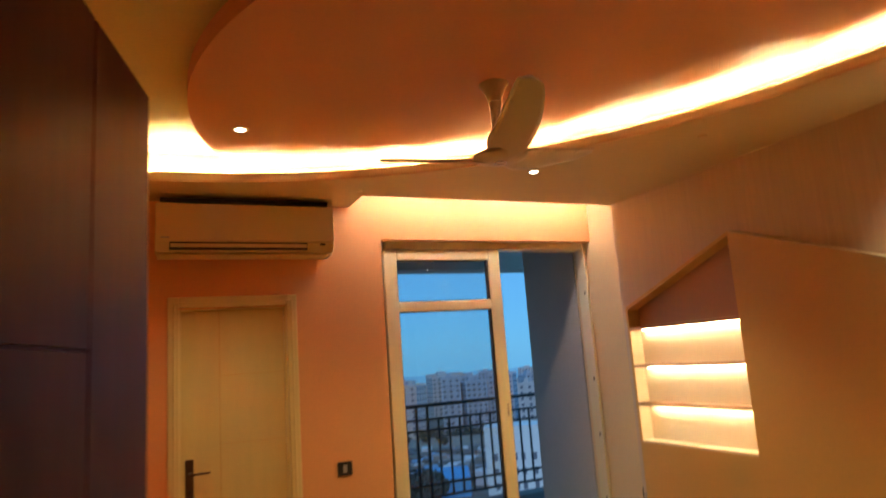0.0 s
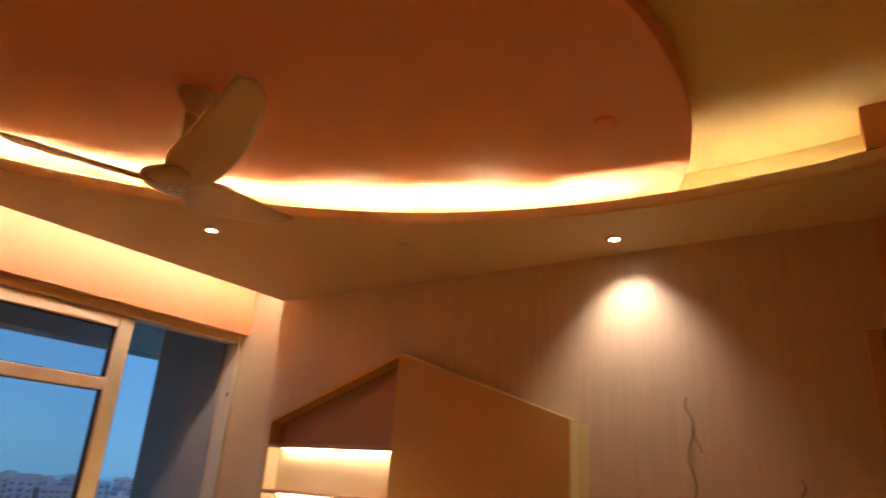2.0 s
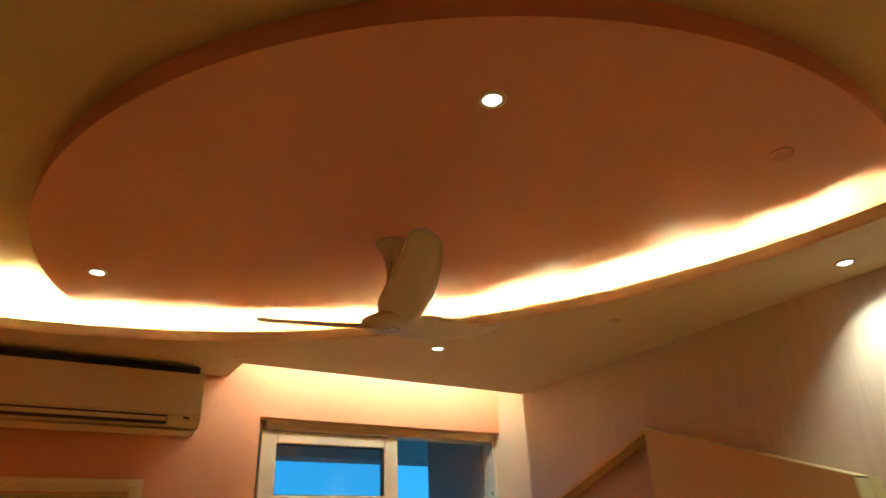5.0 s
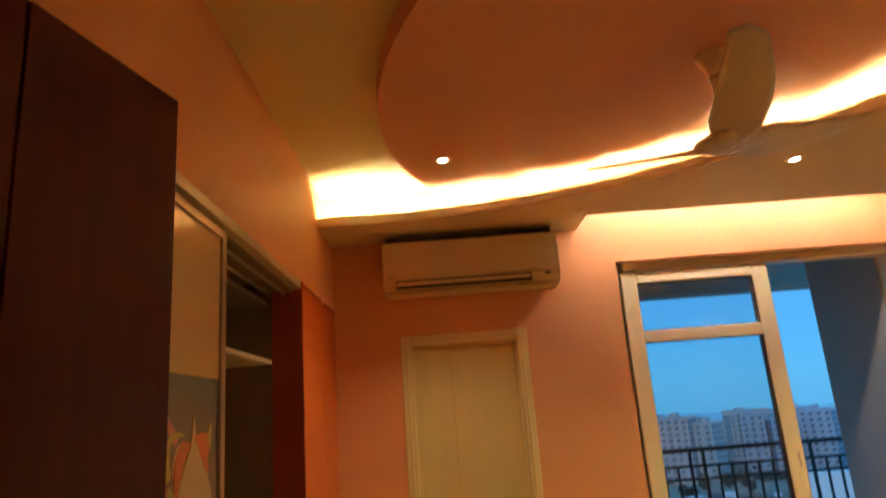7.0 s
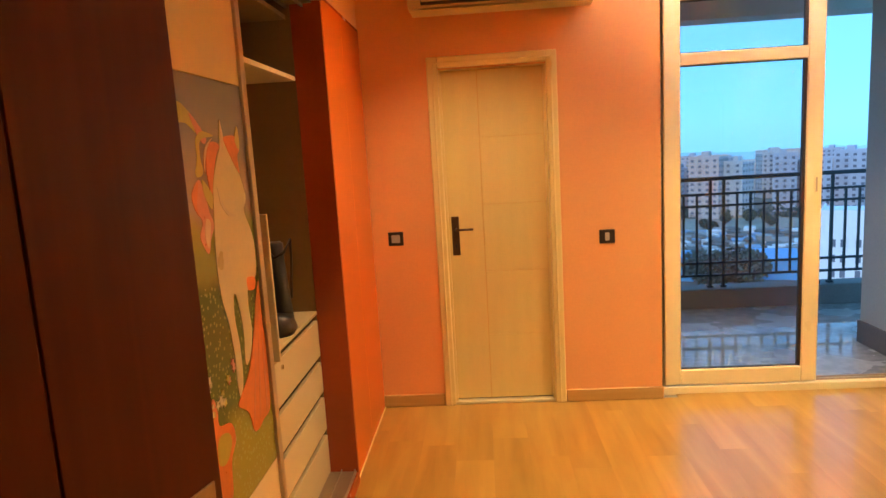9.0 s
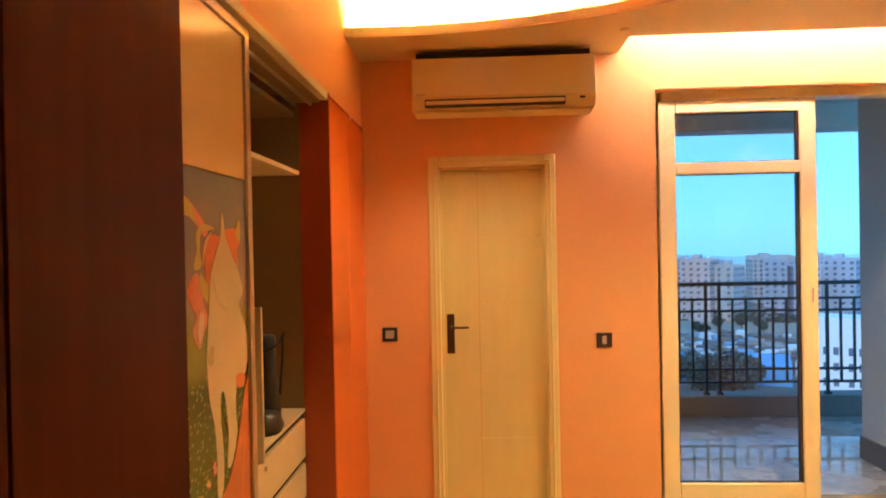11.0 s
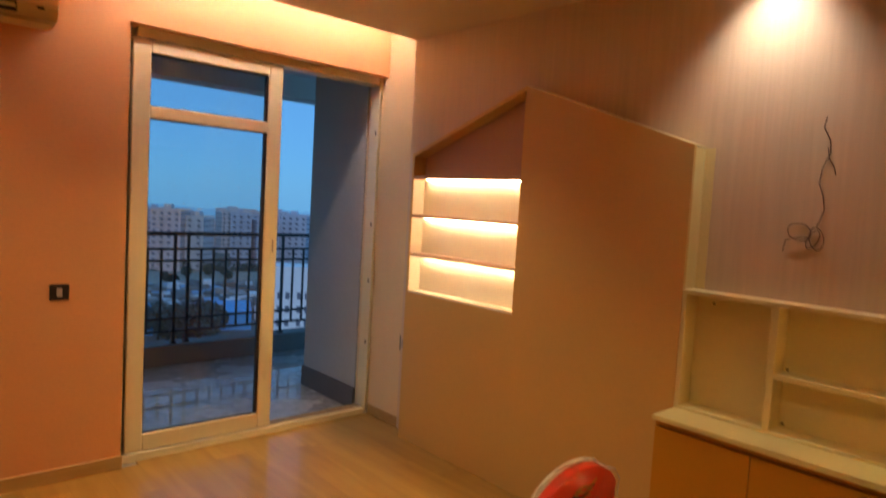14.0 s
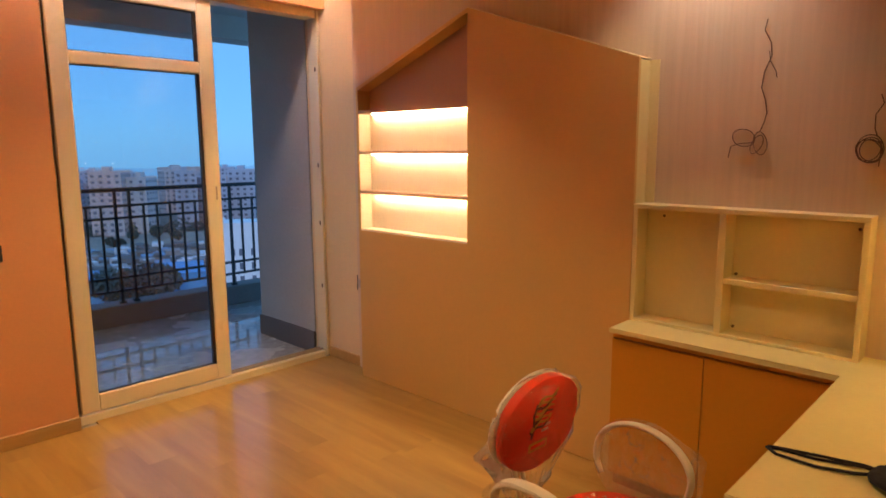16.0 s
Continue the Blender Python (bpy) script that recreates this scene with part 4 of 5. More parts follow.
def house_unit():
    h = empty("house_unit", XR, 2.746, 0, 0, "beige house-shaped wall unit with three lit shelves", "display unit")
    X0, X1 = HX - XR, -0.001
    a, b, m = HY0 - 2.746, HY1 - 2.746, HYM - 2.746
    e, ap = 1.925, 2.277
    # outer shell: side boards, roof boards, front
    part("front_board", prism([(a, 0.004), (m, 0.004), (m, ap), (a, e)], X0, X0 + 0.018, 0), HOUSE, h, "flat beige front panel")
    part("front_board", prism([(m + 0.0005, 0.004), (b, 0.004), (b, 1.008), (m + 0.0005, 1.008)], X0, X0 + 0.018, 0), HOUSE, h, "flat beige front panel below the shelves")
    part("side_board", box(X0 + 0.0182, a, 0.004, X1, a + 0.018, e - 0.006), WHITE, h, "cream side edge")
    part("side_board", box(X0, b - 0.018, 1.0085, X1, b, e - 0.006), HOUSE, h)
    t = 0.02

    def sl(y):
        return e + (ap - e) * (1 - abs(y - m) / ((b - m) if y > m else (m - a)))
    part("roof_board", prism([(m + 0.0005, ap), (b, e), (b, e - t * 1.2), (m + 0.0005, ap - t * 1.2)], X0, X1, 0), HOUSE, h, "sloping roof board")
    part("roof_board", prism([(a, e + 0.0005), (m, ap + 0.0005), (m, ap + 0.004), (a, e + 0.004)], X0, X1, 0), WHITE, h, "cream roof edge")
    part("side_trim", box(X1 - 0.005, a - 0.046, 1.292 - 0.0, X1, a - 0.0005, e - 0.004, 0.001), WHITE, h, "cream trim strip on the wall")
    part("centre_board", box(X0 + 0.0182, m - 0.018, 0.95, X1, m, ap - 0.03), HOUSE, h)
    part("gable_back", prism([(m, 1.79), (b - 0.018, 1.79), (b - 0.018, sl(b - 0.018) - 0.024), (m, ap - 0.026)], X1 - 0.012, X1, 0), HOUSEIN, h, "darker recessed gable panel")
    part("niche_back", box(X1 - 0.012, m, 1.008, X1, b - 0.018, 1.772), SHELFW, h, "pale lit niche back")
    zs = [1.0085, 1.262, 1.517, 1.772]
    for i, z in enumerate(zs):
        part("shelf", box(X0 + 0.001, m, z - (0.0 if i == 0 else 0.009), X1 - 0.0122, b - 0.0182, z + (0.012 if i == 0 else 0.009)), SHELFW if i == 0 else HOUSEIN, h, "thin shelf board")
    for z in zs[1:]:
        part("led_strip", box(X1 - 0.045, m + 0.015, z - 0.0145, X1 - 0.033, b - 0.075, z - 0.0095), SHELFLED, h, "lit warm LED strip under the shelf")
    part("side_lining", box(X0 + 0.004, b - 0.0215, 1.021, X1 - 0.0122, b - 0.0182, 1.76), SHELFW, h)
    return h


house_unit()


# ---- study unit: cubbies, base cabinet, worktop ----
def cubby_shelf():
    c = empty("wall_shelf", XR, 1.31, 0.757, 0, "cream open cubby shelf standing on the worktop", "shelf")
    X0, X1 = HX - XR, -0.001
    a, b, m = 0.86 - 1.31, 1.765 - 1.31, 1.37 - 1.31
    H = 0.533
    T = 0.02
    part("back_panel", box(X1 - 0.008, a, 0, X1, b, H - T), WHITE, c)
    part("top_board", box(X0, a, H - T, X1, b, H, 0.0015), WHITE, c)
    part("bottom_board", box(X0, a + T, 0.001, X1 - 0.008, b - T, 0.014, 0.0015), WHITE, c)
    part("side_board", box(X0, a, 0, X1 - 0.008, a + T, H - T, 0.0015), WHITE, c)
    part("side_board", box(X0, b - T, 0, X1 - 0.008, b, H - T, 0.0015), WHITE, c)
    part("upright", box(X0, m - 0.014, 0.014, X1 - 0.008, m + 0.014, H - T, 0.0015), WHITE, c)
    part("middle_shelf", box(X0 + 0.002, a + T, 0.225, X1 - 0.008, m - 0.014, 0.248, 0.0015), WHITE, c)
    for y, z in ((b - 0.10, H - 0.055), (a + 0.05, H - 0.055), (m - 0.03, 0.255), (m - 0.03, 0.03)):
        part("screw_cap", tube([(X1 - 0.0082, y, z), (X1 - 0.013, y, z)], 0.006, 10), BRONZE, c, "small dark fixing")
    return c


def base_cabinet():
    c = empty("base_cabinet", XR, 1.31, 0, 0, "low ochre cabinet with two handleless doors under the worktop", "cabinet")
    F = 2.645 - XR
    part("carcass", box(F + 0.02, -0.43, 0.07, -0.001, 0.452, 0.7345), OCHRE, c)
    part("plinth", box(F + 0.05, -0.43, 0, -0.001, 0.452, 0.07), SKIRT, c, "recessed brown plinth")
    part("recess_rail", box(F + 0.008, -0.43, 0.7075, F + 0.0198, 0.452, 0.7345), OCHRE, c, "shaded finger-grip channel")
    # near-black strip paints the shade line over the doors
    part("recess_shade_strip", box(F + 0.014, -0.43, 0.700, F + 0.0198, 0.452, 0.7074), DARKGAP, c, "dark strip for the shade above the doors")
    for y0, y1 in ((-0.43, 0.0435), (0.0465, 0.452)):
        part("door", box(F, y0, 0.075, F + 0.0195, y1, 0.704, 0.0015), OCHRE, c, "flat ochre door")
    return c


def worktop():
    pts = [(2.615, 1.765), (XR - 0.001, 1.765), (XR - 0.001, 0.26), (1.56, 0.26), (1.56, 0.871), (2.615, 0.871)]
    bm = prism(pts, 0.735, 0.757)
    bmesh.ops.bevel(bm, geom=list(bm.edges), offset=0.003, segments=2, affect="EDGES")
    w = part("worktop", bm, TOPW)
    tagged(w, "glossy white L-shaped worktop along the wall", "worktop")
    return w


cubby_shelf()
base_cabinet()
worktop()
sup = empty("desk_pedestal", 1.64, 0.56, 0, 0, "white desk end panel carrying the worktop", "desk panel")
part("end_panel", box(0.0, -0.28, 0, 0.03, 0.26, 0.7345, 0.002), WHITE, sup)
part("rear_panel", box(0.03, -0.28, 0.2, 1.0, -0.262, 0.7345, 0.002), WHITE, sup)


def upper_cabinet():
    c = empty("wall_cabinet", 2.06, 0.25, 1.40, 0, "brown wood-grain wall cabinet hung above the worktop", "cabinet")
    H = 0.684
    part("carcass", box(0.022, 0.0, 0, 0.82, 0.325, H - 0.002, 0.002), OLIVE, c)
    part("side_panel", box(0.0, 0.0, 0, 0.020, 0.31, H, 0.002), OLIVE, c)
    part("edge_strip", box(-0.004, 0.312, 0, 0.020, 0.350, H, 0.002), SKIRT, c, "lighter edging strip")
    for x0, x1 in ((0.0205, 0.418), (0.421, 0.818)):
        part("door", box(x0, 0.328, 0.004, x1, 0.348, H - 0.005, 0.002), OLIVE, c, "flat brown cabinet door")
    part("pull_strip", box(-0.006, 0.10, 0.12, -0.0005, 0.125, 0.55, 0.002), ALU, c, "slim vertical trim")
    # unseen strip added to block the LED's reflection in the balcony pane
    part("unseen_led_shield", box(0.022, 0.326, -0.036, 0.82, 0.348, -0.0005, 0.001), OLIVE, c, "unseen brown strip added to keep the LED out of reflections")
    # unseen LED, assumed here to light the desk and cubbies
    part("led_strip", box(0.06, 0.150, -0.012, 0.80, 0.164, -0.001), DESKLED, c, "lit warm LED strip assumed under the cabinet, itself unseen")
    return c


upper_cabinet()


# ---- loose wall cables ----
def cable(name, x, y, rows, label):
    c = empty(name, x, y, rows[0][1], 0, label, "cable", "loose wall cables")
    pts = [(0, 0, 0)]
    for dy, z in rows:
        pts.append((-0.006 - 0.003 * math.sin(z * 40), dy, z - rows[0][1]))
    part("lead", tube(pts, 0.0021, 7), CORD, c, "", True)
    return c


c1 = cable("loose_cable", XR - 0.001, 1.285, [(0.0, 2.03), (0.008, 1.99), (-0.02, 1.94), (-0.025, 1.89), (0.0, 1.83), (0.005, 1.77), (-0.012, 1.72), (-0.02, 1.67), (-0.012, 1.63), (0.0, 1.60)],
           "dark twisted cable end hanging from the wall")
c2 = cable("loose_cable", XR - 0.001, 0.885, [(0.0, 1.72), (-0.01, 1.69), (0.012, 1.65), (0.01, 1.60), (0.0, 1.57)], "dark coiled cable end hanging from the wall")


def loops(parent, rows, label):
    """Loose loops against the wall: centre y and z, half width and height, lean."""
    bm = bmesh.new()
    for k, (oy, oz, ry, rz, ang) in enumerate(rows):
        pts = []
        for i in range(26):
            a = 2 * math.pi * i / 26
            u, v = ry * math.cos(a) * (1 + 0.06 * math.sin(2 * a + k)), rz * math.sin(a)
            pts.append((-0.007 - 0.003 * k + 0.004 * math.sin(a + k), oy + u * math.cos(ang) - v * math.sin(ang), oz + u * math.sin(ang) + v * math.cos(ang)))
        tube(pts, 0.0021, 6, True, bm)
    part("coil", bm, CORD, parent, label, True)


loops(c1, [(0.062, -0.455, 0.045, 0.034, 0.25), (-0.004, -0.478, 0.026, 0.046, -0.2), (0.008, -0.482, 0.020, 0.040, 0.45)], "three loose dark loops")
loops(c2, [(0.02, -0.19, 0.042, 0.050, 0.0), (0.024, -0.193, 0.036, 0.044, 0.5), (0.016, -0.197, 0.034, 0.040, -0.4), (0.022, -0.20, 0.045, 0.038, 0.9)], "tight dark loops wound together")
part("lead_end", tube([(-0.009, 0.03, -0.475), (-0.010, 0.075, -0.478), (-0.010, 0.110, -0.49), (-0.008, 0.118, -0.535)], 0.0021, 6), CORD, c1, "", True)
part("lead_end", tube([(-0.008, -0.015, -0.12), (-0.011, -0.022, -0.16), (-0.010, -0.045, -0.20), (-0.010, -0.05, -0.225)], 0.0018, 6), CORD, c1, "short spare wire end", True)
part("lead_end", tube([(-0.010, -0.012, -0.16), (-0.016, -0.016, -0.20), (-0.012, -0.012, -0.255)], 0.0022, 6), CORD, c2, "", True)


# ---- child's chair ----
def ring_pts(rx, rz, n=40):
    return [(rx * math.cos(2 * math.pi * i / n), rz * math.sin(2 * math.pi * i / n)) for i in range(n)]


def child_chair():
    c = empty("child_chair", CHX, CHY, 0, CHR, "red and white child's chair still in clear wrapping", "chair")
    # local frame: the chair faces -y
    SZ, SX, SY = 0.50, 0.075, -0.02
    bm = prism([(x + SX, y + SY) for x, y in ring_pts(0.18, 0.175)], SZ - 0.03, SZ)
    bmesh.ops.bevel(bm, geom=[e for e in bm.edges if abs(e.verts[0].co.z - e.verts[1].co.z) < 1e-5], offset=0.012, segments=3, affect="EDGES")
    part("seat", bm, REDV, c, "round red seat cushion", True)
    bm = bmesh.new()
    for i in range(-6, 7):
        for j in range(-6, 7):
            x, y = i * 0.031 + (0.0155 if j % 2 else 0), j * 0.031
            if x * x + y * y < 0.158 ** 2:
                bmesh.ops.create_cone(bm, cap_ends=True, segments=7, radius1=0.0038, radius2=0.0038, depth=0.001, matrix=Matrix.Translation((x + SX, y + SY, SZ + 0.0006)))
                bmesh.ops.create_cone(bm, cap_ends=True, segments=6, radius1=0.0022, radius2=0.0022, depth=0.001, matrix=Matrix.Translation((x + SX + 0.006, y + SY + 0.006, SZ + 0.0006)))
                bmesh.ops.create_cone(bm, cap_ends=True, segments=6, radius1=0.0022, radius2=0.0022, depth=0.001, matrix=Matrix.Translation((x + SX - 0.003, y + SY + 0.008, SZ + 0.0006)))
    part("seat_print", bm, DOTW, c, "small white printed spots")
    part("seat_shell", lathe([(0.001, SZ - 0.05), (0.15, SZ - 0.05), (0.187, SZ - 0.032), (0.187, SZ - 0.028), (0.001, SZ - 0.03)], 40, None, SX, SY), CHAIRW, c, "", True)
    # back: an upright oval, leaning a little
    B = empty_part("backrest", c, (0, 0.185, 0.76), (8, 0, 0))
    bm = prism(ring_pts(BKX * 1.05, BKZ * 1.05), -0.012, 0.020, 1)
    bmesh.ops.bevel(bm, geom=[e for e in bm.edges if abs(e.verts[0].co.y - e.verts[1].co.y) < 1e-5], offset=0.009, segments=3, affect="EDGES")
    put(bm, "pad", REDV, c, B, "oval red padded back")
    put(tube([(x * 1.02, 0.028, z * 1.02) for x, z in ring_pts(BKX, BKZ)], 0.011, 10, True), "back_rim", CHAIRW, c, B, "white oval rim")
    # plain printed shapes on the back
    for k in range(9):
        strand = [(-0.030 + 0.014 * q - 0.003 * k, -0.0126, 0.070 - 0.011 * k + 0.008 * math.sin(q * 1.1 + k * 0.8) + 0.0045 * q) for q in range(7)]
        put(tube(strand, lambda u: 0.0046 * (1 - 0.5 * u), 6), "back_print", YELP if k % 3 != 2 else DARKP, c, B, "plain printed wave")
    put(tube([(-0.035, -0.0126, 0.07), (-0.046, -0.0126, 0.035), (-0.040, -0.0126, 0.0), (-0.046, -0.0126, -0.035)], 0.0042, 6), "back_print", DARKP, c, B, "plain dark printed stroke")
    put(boxes([(-0.05, -0.0136, -0.078, 0.03, -0.0118, -0.052)]), "back_print", YELP, c, B, "plain yellow printed bar")
    put(boxes([(-0.044, -0.0140, -0.072, 0.024, -0.0130, -0.058)]), "back_print", REDV, c, B, "red core of the printed bar")
    put(boxes([(0.008, -0.0136, -0.010, 0.036, -0.0118, -0.002), (0.0, -0.0136, -0.026, 0.030, -0.0118, -0.018)]), "back_print", DOTW, c, B, "short pale printed dashes")
    # arms: oval hoops at both sides
    for s in (-1, 1):
        A = Matrix.Translation((s * 0.232, -0.01, 0.61)) @ Matrix.Rotation(radians(s * 12), 4, "Y")
        A = A @ Matrix.Rotation(radians(7), 4, "X")
        arch = [(0.0, 0.152 * math.cos(radians(a)) * (1.0 + 0.08 * max(0, math.sin(radians(a)))), 0.115 * math.sin(radians(a))) for a in range(-40, 221, 5)]
        bm = tube(arch + [(0.0, -0.112, -0.13)], lambda u: 0.0085 - 0.003 * abs(2 * u - 1) ** 3, 12)
        for v in bm.verts:
            v.co.x *= 2.3
        put(bm, "armrest", CHAIRW, c, A, "white oval armrest hoop")
        put(film_sheet(0.162, 0.119, s), "arm_wrapping", FILM, c, A, "clear crinkled wrapping film")
    put(film_bag(BKX * 1.16, BKZ * 1.12), "back_wrapping", THIN, c, B, "clear crinkled wrapping film")
    for x, y in ((-0.12, -0.11), (0.12, -0.11), (-0.12, 0.12), (0.12, 0.12)):
        part("leg", tube([(x, y, SZ - 0.048), (x * 1.25, y * 1.25, 0.0)], 0.013, 10), CHAIRW, c, "", True)
    for sx in (-0.075, -0.045):
        part("back_stem", tube([(sx, 0.17, SZ - 0.035), (sx, 0.205, 0.60), (sx * 1.2, 0.212, 0.70)], 0.007, 8), CHAIRW, c, "", True)
    return c


def empty_part(name, parent, loc, rot):
    return Matrix.Translation(loc) @ Euler([radians(a) for a in rot]).to_matrix().to_4x4()


def put(bm, name, mat, parent, m, label):
    bm.transform(m)
    ob = part(name, bm, mat, parent, label, True)
    if mat in (FILM, THIN):
        ob.visible_shadow = False
    return ob


def film_sheet(ry, rz, s):
    bm = bmesh.new()
    rows = []
    for i in range(13):
        row = []
        for j in range(49):
            a = 2 * math.pi * j / 48
            k = i / 12
            out = 1.1 + 0.22 * math.exp(-((a - 2.45) / 0.22) ** 2) + 0.10 * math.exp(-((a - 5.2) / 0.5) ** 2)
            p = Vector((s * 0.022, ry * out * k * math.cos(a), rz * out * k * math.sin(a)))
            p.x += 0.009 * noise.noise(p * 22 + Vector((s * 5, 0, 0))) + s * 0.01 * (1 - k)
            row.append(bm.verts.new(p))
        rows.append(row)
    for A, Bq in zip(rows, rows[1:]):
        for j in range(48):
            bm.faces.new((A[j], A[j + 1], Bq[j + 1], Bq[j]))
    bmesh.ops.remove_doubles(bm, verts=bm.verts, dist=1e-5)
    return bm


def film_bag(rx, rz):
    bm = bmesh.new()
    bmesh.ops.create_uvsphere(bm, u_segments=36, v_segments=20, radius=1.0)
    for v in bm.verts:
        p = v.co.copy()
        q = Vector((p.x * rx, 0.010 + p.y * 0.046, p.z * rz))
        q += 0.016 * noise.noise_vector(p * 3.2 + Vector((7, 1, 2)))
        ear = math.exp(-((p.x + 0.9) ** 2 + (p.z + 0.35) ** 2) / 0.03) + 0.5 * math.exp(-((p.x - 0.85) ** 2 + (p.z - 0.45) ** 2) / 0.04)
        q.x += 0.055 * ear * (1 if p.x > 0 else -1)
        if p.z < -0.5:
            q.x += 0.03 * noise.noise(p * 9)
            q.z += 0.20 * (p.z + 0.5) + 0.03 * noise.noise(p * 7)
        v.co = q
    return bm


child_chair()


# ---- black cloth mask on the desk ----
mask = empty("cloth_mask", 1.875, 0.585, 0.757, -17, "black cloth mask with ear loops lying on the worktop", "mask")
bm = bmesh.new()
bmesh.ops.create_uvsphere(bm, u_segments=28, v_segments=14, radius=1.0)
for v in bm.verts:
    p = v.co
    v.co = Vector((p.x * 0.085, p.y * 0.062, max(0.002, 0.002 + (p.z * 0.5 + 0.5) * 0.028 + 0.006 * noise.noise(p * 3))))
part("cup", bm, CLOTH, mask, "", True)
for s, q in ((0, 0.0), (1, 0.028)):
    part("ear_loop", tube([(-0.02, 0.045, 0.012), (-0.05, 0.085 - q * 0.2, 0.008), (-0.09, 0.15, 0.005), (-0.11, 0.24, 0.004), (-0.095 + q * 0.3, 0.275, 0.004), (-0.075 + q * 0.3, 0.25, 0.004), (-0.05 + q, 0.17, 0.005), (0.0 + q * 0.5, 0.09, 0.008), (0.01, 0.05, 0.012)], 0.004, 8), CLOTH, mask, "thin black ear loop", True)


# ---- balcony ----
balcony_floor = structure("balcony_floor", box(-0.8, 4.376, -0.25, 8.0, 6.60, -0.02), WETTILE, "wet grey tiled balcony floor with puddles", "balcony floor")
structure("balcony_wall", box(XR + 0.002, 4.44, -0.02, 3.4, 5.22, 2.9), CONC, "grey plastered balcony side wall", "wall")
structure("balcony_skirting", box(XR - 0.012, 4.44, -0.02, 3.412, 5.235, 0.15, 0.003), STONE, "grey stone skirting round the balcony wall", "skirting")
structure("balcony_wall_far", box(-1.0, 4.4, -0.02, -0.8, 6.6, 2.9), CONC, "grey plastered balcony end wall", "wall")
structure("balcony_ceiling", boxes([(-1.0, 4.4, 2.83, 8.0, 6.7, 2.95), (-1.0, 6.4, 2.61, 8.0, 6.7, 2.83)]), CONC, "grey balcony ceiling with an edge beam", "ceiling")
structure("balcony_kerb", box(-0.8, 6.36, -0.02, 8.0, 6.60, 0.165, 0.006), STONE, "dark stone kerb below the railing", "kerb")


def railing():
    r = empty("balcony_railing", 1.0, 6.46, 0.165, 0, "black painted steel balcony railing with square bars", "railing")
    x0, x1 = -1.7, 6.8
    part("handrail", box(x0, -0.03, 1.01, x1, 0.03, 1.045, 0.005), RAIL, r)
    for z in (0.885, 0.775, 0.235, 0.115):
        part("cross_rail", box(x0, -0.012, z - 0.011, x1, 0.012, z + 0.011), RAIL, r)
    bar = mesh_of("bar", box(-0.009, -0.009, 0.115, 0.009, 0.009, 0.885), RAIL)
    post = mesh_of("post", boxes([(-0.012, -0.012, 0.02, 0.012, 0.012, 1.01), (-0.026, -0.02, 0.0, 0.026, 0.02, 0.02)]), RAIL)
    pitch = 0.122
    k = int((x1 - x0) / pitch)
    for i in range(k + 1):
        o = new("post" if i % 8 in (0, 1) else "bar", post if i % 8 in (0, 1) else bar)
        o.parent = r
        o.location = (x0 + i * pitch + RSH, 0, 0)
    return r


railing()


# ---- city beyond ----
# Distance haze is mixed into these wall colours; the air itself is clear.
HAZE1 = paint("haze_tinted_pale_concrete", (0.54, 0.53, 0.53), 0.9, 0.12, 0.05, 0.0, fine=0.4)
HAZE2 = paint("haze_tinted_buff_plaster", (0.52, 0.45, 0.43), 0.9, 0.12, 0.05, 0.0, fine=0.4)
HAZE3 = paint("haze_tinted_blue_grey_concrete", (0.42, 0.47, 0.54), 0.9, 0.12, 0.05, 0.0, fine=0.4)
WIN = paint("dark_window_openings", (0.13, 0.15, 0.19), 0.6, 0.2, 0.2, 0.0)
WHITEB = paint("white_rendered_wall", (0.72, 0.74, 0.74), 0.8, 0.05, 0.2, 0.0, fine=1.0)
BLUER = paint("blue_metal_roof", (0.10, 0.38, 0.70), 0.5, 0.1, 0.2, 0.0, fine=1.0)
# Haze is put in as the backdrop's own glow, near the horizon sky's colour.
HAZEB = glow("haze_backdrop_glow", (0.075, 0.275, 0.52), 1.0)
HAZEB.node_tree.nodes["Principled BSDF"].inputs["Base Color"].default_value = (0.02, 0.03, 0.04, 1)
LAND = paint("dull_ground", (0.20, 0.17, 0.14), 0.95, 0.35, 0.02, 0.0, fine=0.15)
# Foliage colour lifted and blued to carry the distance haze.
LEAF = paint("haze_tinted_dark_foliage", (0.075, 0.10, 0.085), 0.8, 0.3, 0.3, 0.0, fine=2.0)
BARK = paint("bark", (0.08, 0.06, 0.045), 0.9, 0.2, 1.0, 0.0)
GZ = -42.0
ground = structure("ground", box(-1100, 12, GZ - 1, 1100, 1100, GZ), LAND, "dull hazy city ground far below", "ground")


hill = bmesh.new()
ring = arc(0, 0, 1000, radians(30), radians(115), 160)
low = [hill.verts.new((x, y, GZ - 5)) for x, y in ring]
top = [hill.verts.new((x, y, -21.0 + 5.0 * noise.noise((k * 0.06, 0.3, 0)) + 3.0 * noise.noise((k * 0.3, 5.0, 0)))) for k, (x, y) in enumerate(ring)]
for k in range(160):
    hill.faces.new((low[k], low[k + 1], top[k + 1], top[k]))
structure("backdrop", hill, HAZEB, "low blue hills behind the far city, haze as their own glow", "hills")


